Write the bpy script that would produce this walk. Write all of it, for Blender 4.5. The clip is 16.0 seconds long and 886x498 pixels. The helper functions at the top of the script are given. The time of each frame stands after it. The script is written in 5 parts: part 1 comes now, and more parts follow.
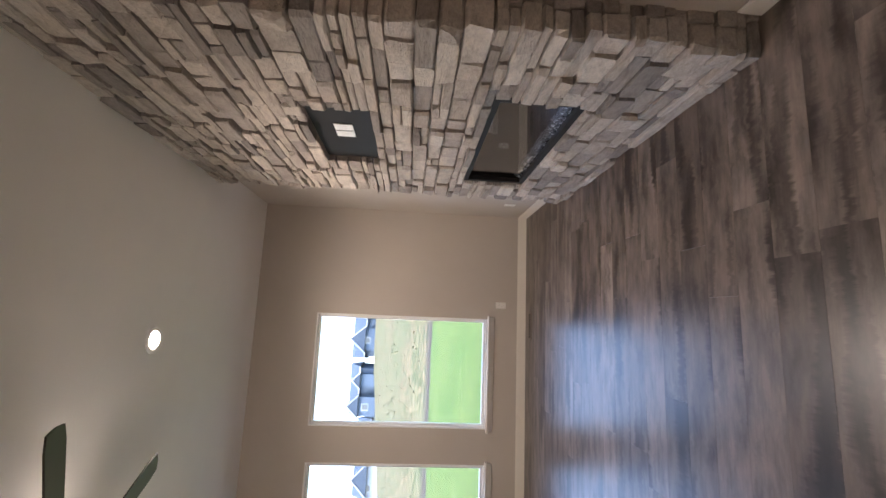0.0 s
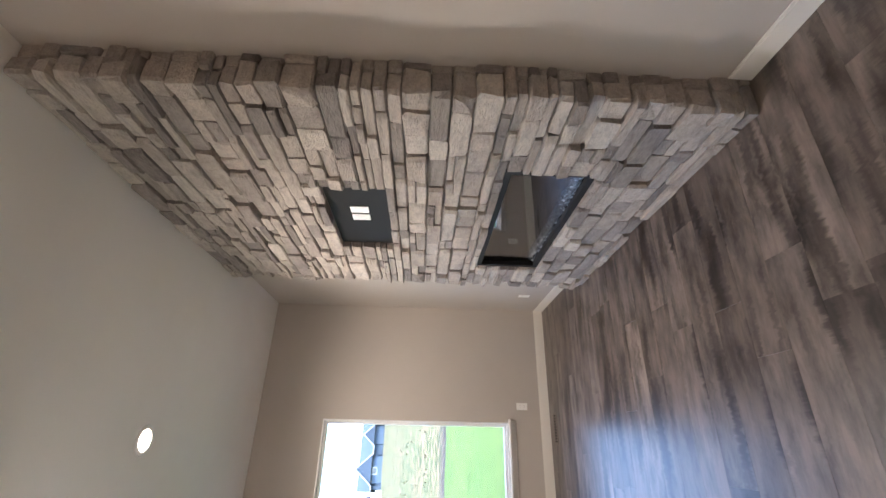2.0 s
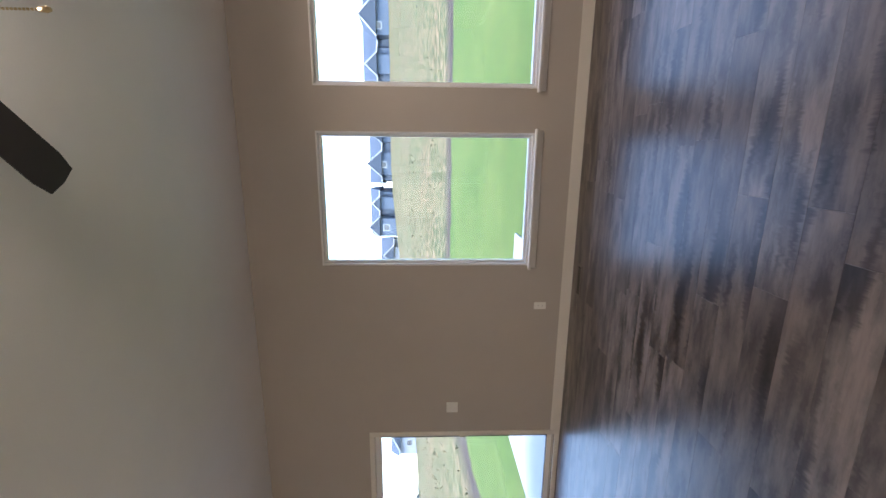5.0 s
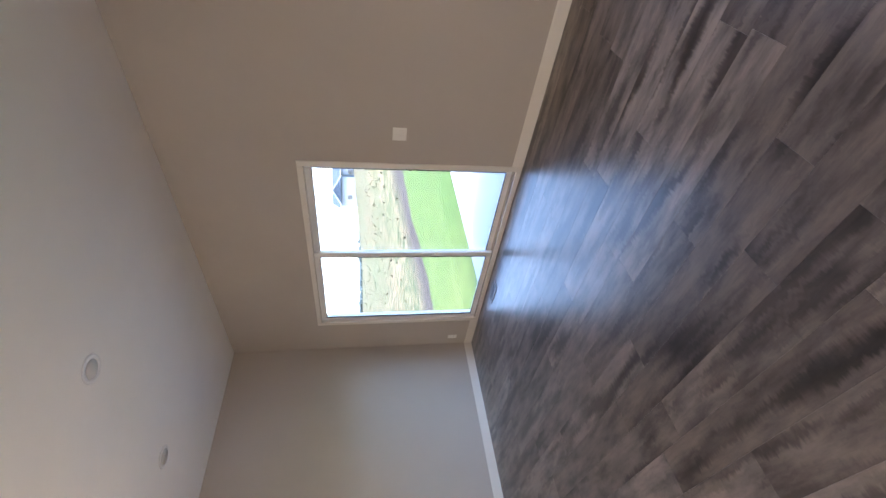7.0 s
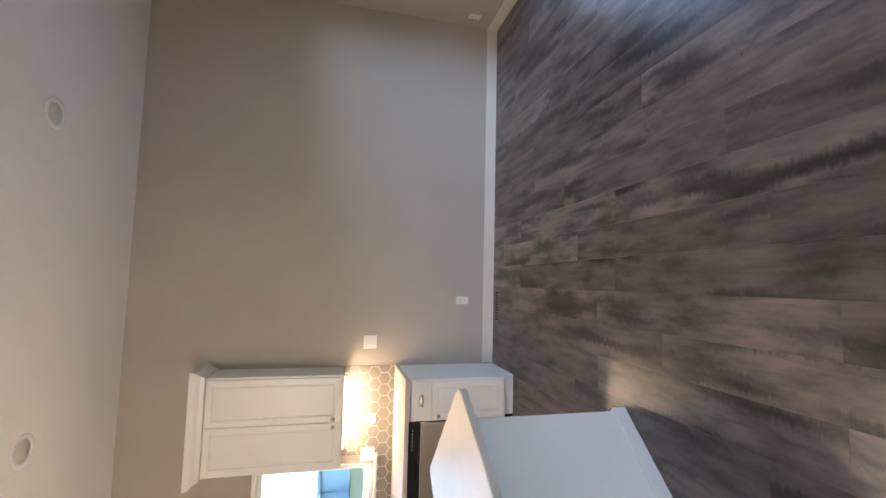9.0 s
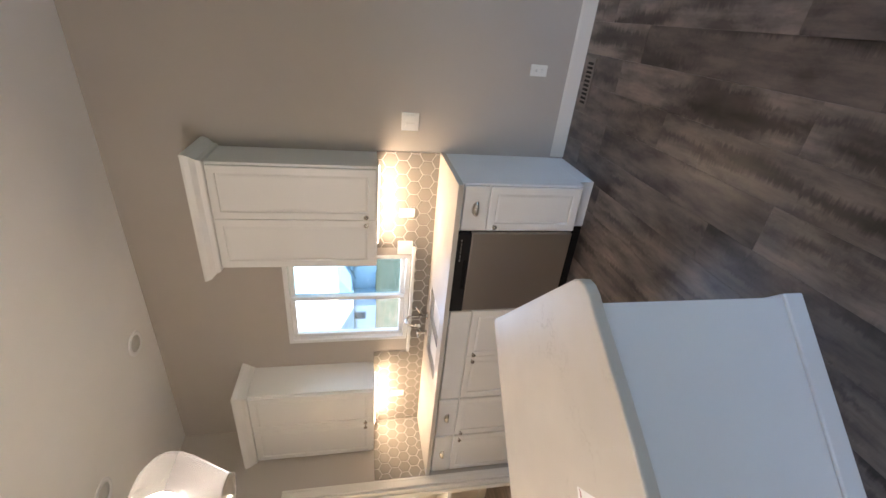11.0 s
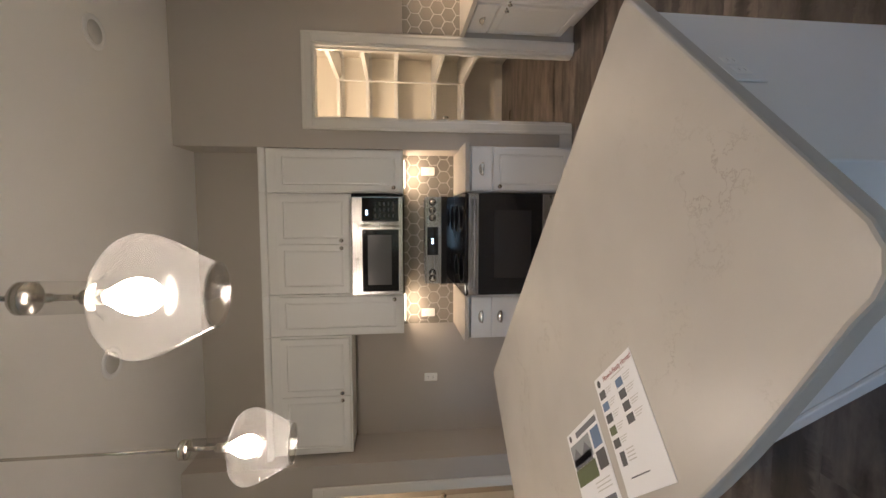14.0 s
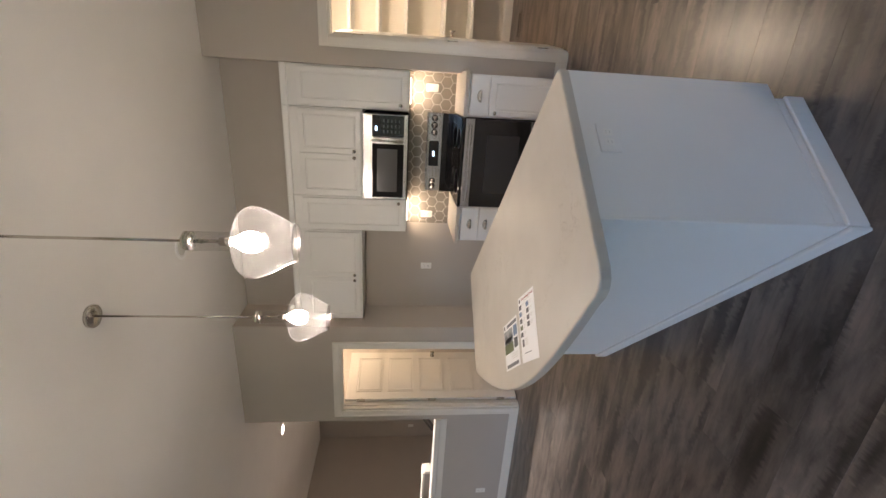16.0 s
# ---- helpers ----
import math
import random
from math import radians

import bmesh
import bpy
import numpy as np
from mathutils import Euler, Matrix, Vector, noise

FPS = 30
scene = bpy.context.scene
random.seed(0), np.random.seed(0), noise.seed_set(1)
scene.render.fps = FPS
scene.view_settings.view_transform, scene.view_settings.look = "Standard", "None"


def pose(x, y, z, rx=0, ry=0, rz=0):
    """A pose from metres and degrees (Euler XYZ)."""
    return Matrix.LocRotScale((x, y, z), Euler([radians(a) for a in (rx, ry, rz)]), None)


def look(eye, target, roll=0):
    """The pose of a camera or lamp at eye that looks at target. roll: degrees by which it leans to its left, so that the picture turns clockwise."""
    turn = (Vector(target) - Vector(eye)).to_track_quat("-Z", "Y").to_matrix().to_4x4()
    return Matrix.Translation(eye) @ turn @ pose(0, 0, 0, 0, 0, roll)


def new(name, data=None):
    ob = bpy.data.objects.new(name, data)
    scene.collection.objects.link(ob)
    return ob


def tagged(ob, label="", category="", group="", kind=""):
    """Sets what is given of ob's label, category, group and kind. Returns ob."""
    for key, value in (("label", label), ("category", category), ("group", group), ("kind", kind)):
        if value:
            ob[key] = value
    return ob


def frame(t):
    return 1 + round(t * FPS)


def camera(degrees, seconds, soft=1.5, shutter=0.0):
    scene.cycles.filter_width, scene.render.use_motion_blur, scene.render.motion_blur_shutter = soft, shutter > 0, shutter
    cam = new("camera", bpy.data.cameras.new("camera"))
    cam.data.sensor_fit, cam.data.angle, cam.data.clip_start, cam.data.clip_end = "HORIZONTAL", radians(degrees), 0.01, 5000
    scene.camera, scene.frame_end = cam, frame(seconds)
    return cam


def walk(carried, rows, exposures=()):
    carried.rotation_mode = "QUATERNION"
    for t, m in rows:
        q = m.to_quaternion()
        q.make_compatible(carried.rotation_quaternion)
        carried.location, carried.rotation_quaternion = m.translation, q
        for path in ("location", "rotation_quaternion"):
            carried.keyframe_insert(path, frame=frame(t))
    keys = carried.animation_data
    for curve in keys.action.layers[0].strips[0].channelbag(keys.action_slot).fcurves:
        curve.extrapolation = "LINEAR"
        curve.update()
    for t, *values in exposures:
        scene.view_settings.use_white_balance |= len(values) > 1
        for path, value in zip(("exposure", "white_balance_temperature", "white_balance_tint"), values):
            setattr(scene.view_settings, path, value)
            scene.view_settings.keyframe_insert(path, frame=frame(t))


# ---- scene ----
cam = camera(92.1, 16.0)
EXPOSURE = [(0.0, 3.42, 6450, 20), (1.0, 3.78, 6350, 18), (2.0, 3.78, 6050, 16), (3.5, 3.45, 5950, 15), (4.5, 3.1, 6350, 17), (7.0, 3.66, 6200, 20), (9.0, 3.54, 6650, 20), (11.5, 3.15, 6300, 18), (13.0, 2.76, 6350, 20), (14.5, 2.68, 6200, 16), (15.5, 2.98, 6150, 17), (16.0, 3.05, 6150, 17)]
PATH = [
    (0, (0.102, 0.303, 1.321), (0.417, 2.273, 1.187), -87.1),
    (0.5, (0.023, 0.248, 1.358), (0.631, 2.149, 1.229), -87.3),
    (1, (0.011, 0.225, 1.354), (0.743, 2.082, 1.24), -87.0),
    (1.5, (-0.01, 0.246, 1.355), (0.775, 2.082, 1.261), -87.4),
    (2, (-0.101, 0.432, 1.349), (0.723, 2.252, 1.279), -87.9),
    (2.5, (-0.235, 0.741, 1.35), (0.532, 2.587, 1.286), -89.6),
    (3, (-0.517, 0.825, 1.351), (0.166, 2.705, 1.308), -89.6),
    (3.5, (-0.829, 0.91, 1.338), (-0.436, 2.87, 1.305), -89.6),
    (4, (-1.131, 1.094, 1.366), (-0.997, 3.089, 1.309), -90.0),
    (4.5, (-1.409, 1.261, 1.413), (-1.667, 3.243, 1.329), -89.9),
    (4.7, (-1.496, 1.287, 1.41), (-1.833, 3.257, 1.327), -90.0),
    (6.8, (-2.288, 2.003, 1.398), (-3.626, 3.461, 1.11), -90.1),
    (7, (-2.41, 2.053, 1.414), (-3.789, 3.458, 1.058), -90.3),
    (7.5, (-2.637, 2.277, 1.399), (-4.234, 3.414, 1.002), -87.5),
    (8, (-2.914, 2.458, 1.373), (-4.603, 3.439, 0.945), -87.2),
    (8.5, (-3.204, 2.587, 1.369), (-5.03, 3.273, 0.927), -88.6),
    (9, (-3.463, 2.7, 1.437), (-5.4, 2.858, 0.966), -87.5),
    (9.2, (-3.588, 2.70, 1.434), (-5.534, 2.75, 0.972), -87.9),
    (11.5, (-4.618, 2.844, 1.478), (-6.094, 1.536, 1.147), -90.1),
    (12, (-4.803, 2.853, 1.474), (-5.924, 1.226, 1.163), -90.2),
    (12.5, (-4.967, 2.821, 1.448), (-5.777, 1.016, 1.156), -90.2),
    (13, (-5.095, 2.705, 1.468), (-5.68, 0.812, 1.196), -89.2),
    (13.5, (-5.243, 2.631, 1.43), (-5.385, 0.65, 1.188), -90.5),
    (14, (-5.315, 2.634, 1.425), (-5.161, 0.653, 1.201), -90.5),
    (14.5, (-5.381, 2.757, 1.445), (-5.089, 0.791, 1.223), -90.0),
    (15, (-5.431, 2.913, 1.424), (-5.058, 0.96, 1.211), -88.8),
    (15.5, (-5.531, 3.046, 1.428), (-5.027, 1.122, 1.219), -88.7),
    (16, (-5.723, 3.198, 1.434), (-5.009, 1.342, 1.22), -88.7),
]
walk(cam, [(t, look(e, g, r)) for t, e, g, r in PATH], EXPOSURE)

# ---- light ----
world = bpy.data.worlds.new("overcast_sky")
scene.world = world
world.use_nodes = True
wn, wl = world.node_tree.nodes, world.node_tree.links
sky = wn.new("ShaderNodeTexSky")
sky.sky_type = 'NISHITA'
sky.sun_disc = False
sky.sun_elevation = radians(58)
sky.sun_rotation = radians(200)
sky.air_density, sky.dust_density, sky.ozone_density = 1.0, 1.6, 1.6
wl.new(sky.outputs[0], wn["Background"].inputs[0])
wn["Background"].inputs[1].default_value = 0.15

sun_data = bpy.data.lights.new("sun", 'SUN')
sun_data.energy, sun_data.angle, sun_data.color = 1.15, radians(20), (1.0, 0.95, 0.88)
sun = new("sun", sun_data)
sun.matrix_world = look((0, 0, 30), (0 + 30 * math.sin(radians(200)) * -1, 30 * math.cos(radians(200)) * -1, 30 - 30 * math.tan(radians(58))))
WARM = (1.0, 0.78, 0.52)
SOFT = (1.0, 0.87, 0.72)


def lamp(name, kind, energy, color, m, size=0.05, size_y=0.0, spot=120):
    d = bpy.data.lights.new(name, kind)
    d.energy, d.color = energy, color
    if kind == 'AREA':
        d.shape, d.size, d.size_y = 'RECTANGLE', size, size_y or size
    else:
        d.shadow_soft_size = size
    if kind == 'SPOT':
        d.spot_size, d.spot_blend = radians(spot), 0.6
    ob = new(name, d)
    ob.matrix_world = m
    return ob


# ---- materials ----
def nodes_of(name):
    m = bpy.data.materials.new(name)
    m.use_nodes = True
    nt = m.node_tree
    return m, nt, nt.nodes["Principled BSDF"]


def link(nt, a, b):
    nt.links.new(a, b)


def coords(nt, scale=(1, 1, 1), rand=False):
    tc = nt.nodes.new("ShaderNodeTexCoord")
    mp = nt.nodes.new("ShaderNodeMapping")
    mp.inputs["Scale"].default_value = scale
    link(nt, tc.outputs["Object"], mp.inputs["Vector"])
    if rand:
        oi = nt.nodes.new("ShaderNodeObjectInfo")
        mul = nt.nodes.new("ShaderNodeMath")
        mul.operation = 'MULTIPLY'
        mul.inputs[1].default_value = 37.0
        link(nt, oi.outputs["Random"], mul.inputs[0])
        link(nt, mul.outputs[0], mp.inputs["Location"])
    return mp.outputs[0]


def noise_tex(nt, vec, scale, detail=4, rough=0.6):
    n = nt.nodes.new("ShaderNodeTexNoise")
    n.inputs["Scale"].default_value, n.inputs["Detail"].default_value, n.inputs["Roughness"].default_value = scale, detail, rough
    if vec is not None:
        link(nt, vec, n.inputs["Vector"])
    return n.outputs["Fac"]


def ramp(nt, fac, stops):
    r = nt.nodes.new("ShaderNodeValToRGB")
    e = r.color_ramp.elements
    while len(e) < len(stops):
        e.new(0.5)
    for el, (p, c) in zip(e, stops):
        el.position, el.color = p, (*c, 1)
    link(nt, fac, r.inputs[0])
    return r.outputs[0]


def mixc(nt, fac, a, b, mode='MIX'):
    n = nt.nodes.new("ShaderNodeMix")
    n.data_type, n.blend_type = 'RGBA', mode
    for v, sock in ((fac, n.inputs[0]), (a, n.inputs[6]), (b, n.inputs[7])):
        if isinstance(v, (int, float)):
            sock.default_value = v
        elif isinstance(v, tuple):
            sock.default_value = (*v, 1)
        else:
            link(nt, v, sock)
    return n.outputs[2]


def bump(nt, bsdf, height, strength, dist):
    b = nt.nodes.new("ShaderNodeBump")
    b.inputs["Strength"].default_value, b.inputs["Distance"].default_value = strength, dist
    link(nt, height, b.inputs["Height"])
    link(nt, b.outputs[0], bsdf.inputs["Normal"])


def painted(name, color, rough=0.5, var=0.06, fine=120, bump_d=0.0008, strength=0.25, metal=0.0, coarse=1.3):
    """Paint, plastic or metal: a base colour that drifts at two scales, with fine relief."""
    m, nt, b = nodes_of(name)
    v = coords(nt)
    big = noise_tex(nt, v, coarse, 3)
    small = noise_tex(nt, v, fine, 3)
    c1 = tuple(max(0, c * (1 - var)) for c in color)
    c2 = tuple(min(1, c * (1 + var)) for c in color)
    col = ramp(nt, big, [(0.3, c1), (0.7, c2)])
    col = mixc(nt, 0.12, col, ramp(nt, small, [(0.35, c1), (0.65, c2)]))
    link(nt, col, b.inputs["Base Color"])
    rr = nt.nodes.new("ShaderNodeMapRange")
    rr.inputs["To Min"].default_value, rr.inputs["To Max"].default_value = rough * 0.88, min(1, rough * 1.12)
    link(nt, big, rr.inputs["Value"])
    link(nt, rr.outputs[0], b.inputs["Roughness"])
    b.inputs["Metallic"].default_value = metal
    if bump_d:
        bump(nt, b, small, strength, bump_d)
    return m


def glow(name, color, strength):
    m, nt, b = nodes_of(name)
    b.inputs["Base Color"].default_value = (*color, 1)
    b.inputs["Emission Color"].default_value = (*color, 1)
    b.inputs["Emission Strength"].default_value = strength
    return m


def gloss_by_angle(nt, least=0.04):
    """The share of light that a pane mirrors, rising towards a grazing view."""
    lw = nt.nodes.new("ShaderNodeLayerWeight")
    lw.inputs[0].default_value = 0.5
    pw = nt.nodes.new("ShaderNodeMath")
    pw.operation = 'POWER'
    pw.inputs[1].default_value = 4.5
    link(nt, lw.outputs["Facing"], pw.inputs[0])
    ad = nt.nodes.new("ShaderNodeMath")
    ad.operation = 'MULTIPLY_ADD'
    ad.inputs[1].default_value, ad.inputs[2].default_value = 0.9, least
    link(nt, pw.outputs[0], ad.inputs[0])
    return ad.outputs[0]


def pane_glass(name, tint=(0.93, 0.97, 0.97), mirror=0.04):
    m, nt, b = nodes_of(name)
    nt.nodes.remove(b)
    out = nt.nodes["Material Output"]
    tr = nt.nodes.new("ShaderNodeBsdfTransparent")
    gl = nt.nodes.new("ShaderNodeBsdfGlossy")
    fr = gloss_by_angle(nt, mirror)
    mx = nt.nodes.new("ShaderNodeMixShader")
    tr.inputs[0].default_value = (*tint, 1)
    gl.inputs["Roughness"].default_value = 0.02
    link(nt, fr, mx.inputs[0])
    link(nt, tr.outputs[0], mx.inputs[1])
    link(nt, gl.outputs[0], mx.inputs[2])
    link(nt, mx.outputs[0], out.inputs[0])
    return m


def seeded_glass():
    """Clear glass full of small air bubbles that scatter the bulb's light."""
    m, nt, b = nodes_of("seeded_glass")
    nt.nodes.remove(b)
    out = nt.nodes["Material Output"]
    v = coords(nt)
    vo = nt.nodes.new("ShaderNodeTexVoronoi")
    vo.inputs["Scale"].default_value = 400
    link(nt, v, vo.inputs["Vector"])
    dots = ramp(nt, vo.outputs["Distance"], [(0.12, (1, 1, 1)), (0.24, (0, 0, 0))])
    tr = nt.nodes.new("ShaderNodeBsdfTransparent")
    tr.inputs[0].default_value = (0.96, 0.95, 0.93, 1)
    gl = nt.nodes.new("ShaderNodeBsdfGlossy")
    gl.inputs["Roughness"].default_value = 0.08
    tl = nt.nodes.new("ShaderNodeBsdfTranslucent")
    tl.inputs[0].default_value = (0.95, 0.93, 0.9, 1)
    fr = gloss_by_angle(nt)
    m1 = nt.nodes.new("ShaderNodeMixShader")
    link(nt, fr, m1.inputs[0])
    link(nt, tr.outputs[0], m1.inputs[1])
    link(nt, gl.outputs[0], m1.inputs[2])
    m2 = nt.nodes.new("ShaderNodeMixShader")
    mul = nt.nodes.new("ShaderNodeMath")
    mul.operation = 'MULTIPLY_ADD'
    mul.inputs[1].default_value, mul.inputs[2].default_value = 0.2, 0.008
    link(nt, dots, mul.inputs[0])
    link(nt, mul.outputs[0], m2.inputs[0])
    link(nt, m1.outputs[0], m2.inputs[1])
    link(nt, tl.outputs[0], m2.inputs[2])
    link(nt, m2.outputs[0], out.inputs[0])
    bu = nt.nodes.new("ShaderNodeBump")
    bu.inputs["Strength"].default_value, bu.inputs["Distance"].default_value = 0.6, 0.002
    link(nt, dots, bu.inputs["Height"])
    link(nt, bu.outputs[0], gl.inputs["Normal"])
    return m


def plank_material():
    """Printed vinyl plank: long blotches with ragged, saw-cut sides over a fine grain."""
    m, nt, b = nodes_of("vinyl_plank")
    oi = nt.nodes.new("ShaderNodeObjectInfo")
    tone = ramp(nt, oi.outputs["Random"], [(0.0, (0.10, 0.078, 0.067)), (0.4, (0.128, 0.102, 0.088)), (0.7, (0.155, 0.125, 0.108)), (1.0, (0.19, 0.155, 0.134))])
    grain = noise_tex(nt, coords(nt, (4.0, 32, 1), True), 1.6, 8, 0.66)
    teeth = noise_tex(nt, coords(nt, (40, 2.5, 1), True), 1.0, 4, 0.7)

    def ragged(scale, amount):
        v = coords(nt, scale, True)
        off = nt.nodes.new("ShaderNodeCombineXYZ")
        mu = nt.nodes.new("ShaderNodeMath")
        mu.operation = 'MULTIPLY'
        mu.inputs[1].default_value = amount
        link(nt, teeth, mu.inputs[0])
        link(nt, mu.outputs[0], off.inputs[1])
        ad = nt.nodes.new("ShaderNodeVectorMath")
        ad.operation = 'ADD'
        link(nt, v, ad.inputs[0])
        link(nt, off.outputs[0], ad.inputs[1])
        return ad.outputs[0]
    blotch = noise_tex(nt, ragged((3.0, 10.5, 1), 0.4), 1.3, 5, 0.55)
    dark = noise_tex(nt, ragged((1.35, 8.0, 1), 0.75), 1.2, 2, 0.45)
    col = mixc(nt, 0.55, tone, ramp(nt, grain, [(0.3, (0.55, 0.53, 0.52)), (0.52, (1, 1, 1)), (0.75, (1.2, 1.19, 1.18))]), 'MULTIPLY')
    col = mixc(nt, 0.9, col, ramp(nt, blotch, [(0.33, (0.36, 0.33, 0.32)), (0.47, (0.88, 0.88, 0.88)), (0.64, (1.42, 1.38, 1.33))]), 'MULTIPLY')
    col = mixc(nt, 0.95, col, ramp(nt, dark, [(0.34, (0.26, 0.24, 0.24)), (0.48, (1, 1, 1))]), 'MULTIPLY')
    link(nt, col, b.inputs["Base Color"])
    rr = nt.nodes.new("ShaderNodeMapRange")
    rr.inputs["To Min"].default_value, rr.inputs["To Max"].default_value = 0.25, 0.37
    link(nt, grain, rr.inputs["Value"])
    link(nt, rr.outputs[0], b.inputs["Roughness"])
    b.inputs["Specular IOR Level"].default_value = 0.6
    bump(nt, b, grain, 0.3, 0.001)
    return m


def stone_material():
    m, nt, b = nodes_of("ledge_stone")
    oi = nt.nodes.new("ShaderNodeObjectInfo")
    tone = ramp(nt, oi.outputs["Random"], [(0.0, (0.24, 0.215, 0.20)), (0.2, (0.34, 0.30, 0.27)), (0.5, (0.45, 0.395, 0.345)), (0.8, (0.53, 0.47, 0.41)), (1.0, (0.60, 0.55, 0.49))])
    mp = coords(nt, (1, 1, 1), True)
    n1 = noise_tex(nt, mp, 2.2, 5, 0.65)
    n2 = noise_tex(nt, mp, 9, 5, 0.62)
    col = mixc(nt, 0.8, tone, ramp(nt, n1, [(0.3, (0.66, 0.65, 0.66)), (0.55, (1, 1, 1)), (0.75, (1.12, 1.08, 1.02))]), 'MULTIPLY')
    col = mixc(nt, 0.45, col, ramp(nt, n2, [(0.3, (0.6, 0.6, 0.6)), (0.6, (1.08, 1.08, 1.08))]), 'MULTIPLY')
    link(nt, col, b.inputs["Base Color"])
    b.inputs["Roughness"].default_value = 0.88
    bump(nt, b, n2, 0.7, 0.02)
    return m


def quartz_material():
    m, nt, b = nodes_of("cream_quartz")
    v = coords(nt)
    n1 = noise_tex(nt, v, 2.2, 3)
    n2 = noise_tex(nt, v, 6.0, 6, 0.7)
    base = ramp(nt, n1, [(0.3, (0.48, 0.44, 0.385)), (0.7, (0.56, 0.515, 0.45))])
    vein = ramp(nt, n2, [(0.488, (1, 1, 1)), (0.5, (0.6, 0.55, 0.49)), (0.512, (1, 1, 1))])
    gate = ramp(nt, noise_tex(nt, v, 3.1, 2), [(0.54, (0, 0, 0)), (0.68, (0.8, 0.8, 0.8))])
    col = mixc(nt, gate, base, mixc(nt, 1.0, base, vein, 'MULTIPLY'))
    link(nt, col, b.inputs["Base Color"])
    b.inputs["Roughness"].default_value = 0.38
    return m


def brushed(name, color, rough=0.28):
    m, nt, b = nodes_of(name)
    n = noise_tex(nt, coords(nt, (1, 1, 500)), 2, 3)
    link(nt, ramp(nt, n, [(0.3, tuple(c * 0.95 for c in color)), (0.7, color)]), b.inputs["Base Color"])
    b.inputs["Metallic"].default_value = 1.0
    rr = nt.nodes.new("ShaderNodeMapRange")
    rr.inputs["To Min"].default_value, rr.inputs["To Max"].default_value = rough * 0.8, rough * 1.3
    link(nt, n, rr.inputs["Value"])
    link(nt, rr.outputs[0], b.inputs["Roughness"])
    return m


def ground_material():
    """Mown lawn round the house, a strip of bare earth at its rim, then rough straw-coloured field."""
    m, nt, b = nodes_of("yard_and_field")
    geo = nt.nodes.new("ShaderNodeNewGeometry")
    sep = nt.nodes.new("ShaderNodeSeparateXYZ")
    link(nt, geo.outputs["Position"], sep.inputs[0])

    def math_node(op, a, bb):
        n = nt.nodes.new("ShaderNodeMath")
        n.operation = op
        for v, s in ((a, n.inputs[0]), (bb, n.inputs[1])):
            if isinstance(v, (int, float)):
                s.default_value = v
            else:
                link(nt, v, s)
        return n.outputs[0]
    wob = noise_tex(nt, geo.outputs["Position"], 0.35, 3)
    wob = math_node('MULTIPLY', math_node('SUBTRACT', wob, 0.5), 2.0)
    dx = math_node('SUBTRACT', -10.6, sep.outputs[0])
    dy = math_node('SUBTRACT', sep.outputs[1], 17.2)
    edge = math_node('ADD', math_node('MAXIMUM', dx, dy), wob)
    n1 = noise_tex(nt, geo.outputs["Position"], 2.6, 6, 0.72)
    n2 = noise_tex(nt, geo.outputs["Position"], 0.25, 5, 0.65)
    n3 = noise_tex(nt, geo.outputs["Position"], 3.5, 4, 0.7)
    lawn = ramp(nt, n2, [(0.34, (0.052, 0.092, 0.026)), (0.66, (0.085, 0.112, 0.036))])
    lawn = mixc(nt, 0.5, lawn, ramp(nt, n3, [(0.3, (0.6, 0.6, 0.6)), (0.7, (1.3, 1.3, 1.25))]), 'MULTIPLY')
    field = ramp(nt, n1, [(0.4, (0.03, 0.048, 0.02)), (0.5, (0.088, 0.084, 0.046)), (0.6, (0.18, 0.14, 0.092))])
    field = mixc(nt, 0.8, field, ramp(nt, n2, [(0.36, (0.85, 1.0, 0.85)), (0.64, (1.15, 1.02, 1.0))]), 'MULTIPLY')
    field = mixc(nt, 0.5, field, ramp(nt, n3, [(0.3, (0.6, 0.6, 0.6)), (0.7, (1.3, 1.3, 1.3))]), 'MULTIPLY')
    dirt = ramp(nt, n3, [(0.3, (0.03, 0.025, 0.022)), (0.7, (0.07, 0.058, 0.048))])
    sel1 = nt.nodes.new("ShaderNodeMapRange")
    sel1.inputs["From Min"].default_value, sel1.inputs["From Max"].default_value = -0.1, 0.1
    link(nt, edge, sel1.inputs["Value"])
    sel2 = nt.nodes.new("ShaderNodeMapRange")
    sel2.inputs["From Min"].default_value, sel2.inputs["From Max"].default_value = 0.6, 2.2
    link(nt, edge, sel2.inputs["Value"])
    col = mixc(nt, sel1.outputs[0], lawn, mixc(nt, sel2.outputs[0], dirt, field))
    link(nt, col, b.inputs["Base Color"])
    b.inputs["Roughness"].default_value = 0.95
    b.inputs["Specular IOR Level"].default_value = 0.1
    bump(nt, b, n3, 0.08, 0.02)
    return m


M_WALL = painted("greige_wall_paint", (0.49, 0.44, 0.385), 0.75, 0.04, 160, 0.0012, 0.3)
M_CEIL = painted("ceiling_paint", (0.82, 0.795, 0.75), 0.85, 0.03, 90, 0.002, 0.4)
M_TRIM = painted("cream_trim_paint", (0.78, 0.74, 0.67), 0.35, 0.03, 60, 0.0004, 0.15)
M_WHITE = painted("white_cabinet_paint", (0.80, 0.785, 0.75), 0.34, 0.025, 60, 0.0004, 0.12)
M_PANTRY = painted("pantry_cream_paint", (0.84, 0.79, 0.70), 0.7, 0.03, 120, 0.001, 0.2)
M_VINYL = painted("white_vinyl", (0.82, 0.81, 0.79), 0.4, 0.02, 40, 0.0003, 0.1)
M_PLATE = painted("white_plate_plastic", (0.84, 0.82, 0.77), 0.35, 0.02, 50, 0.0)
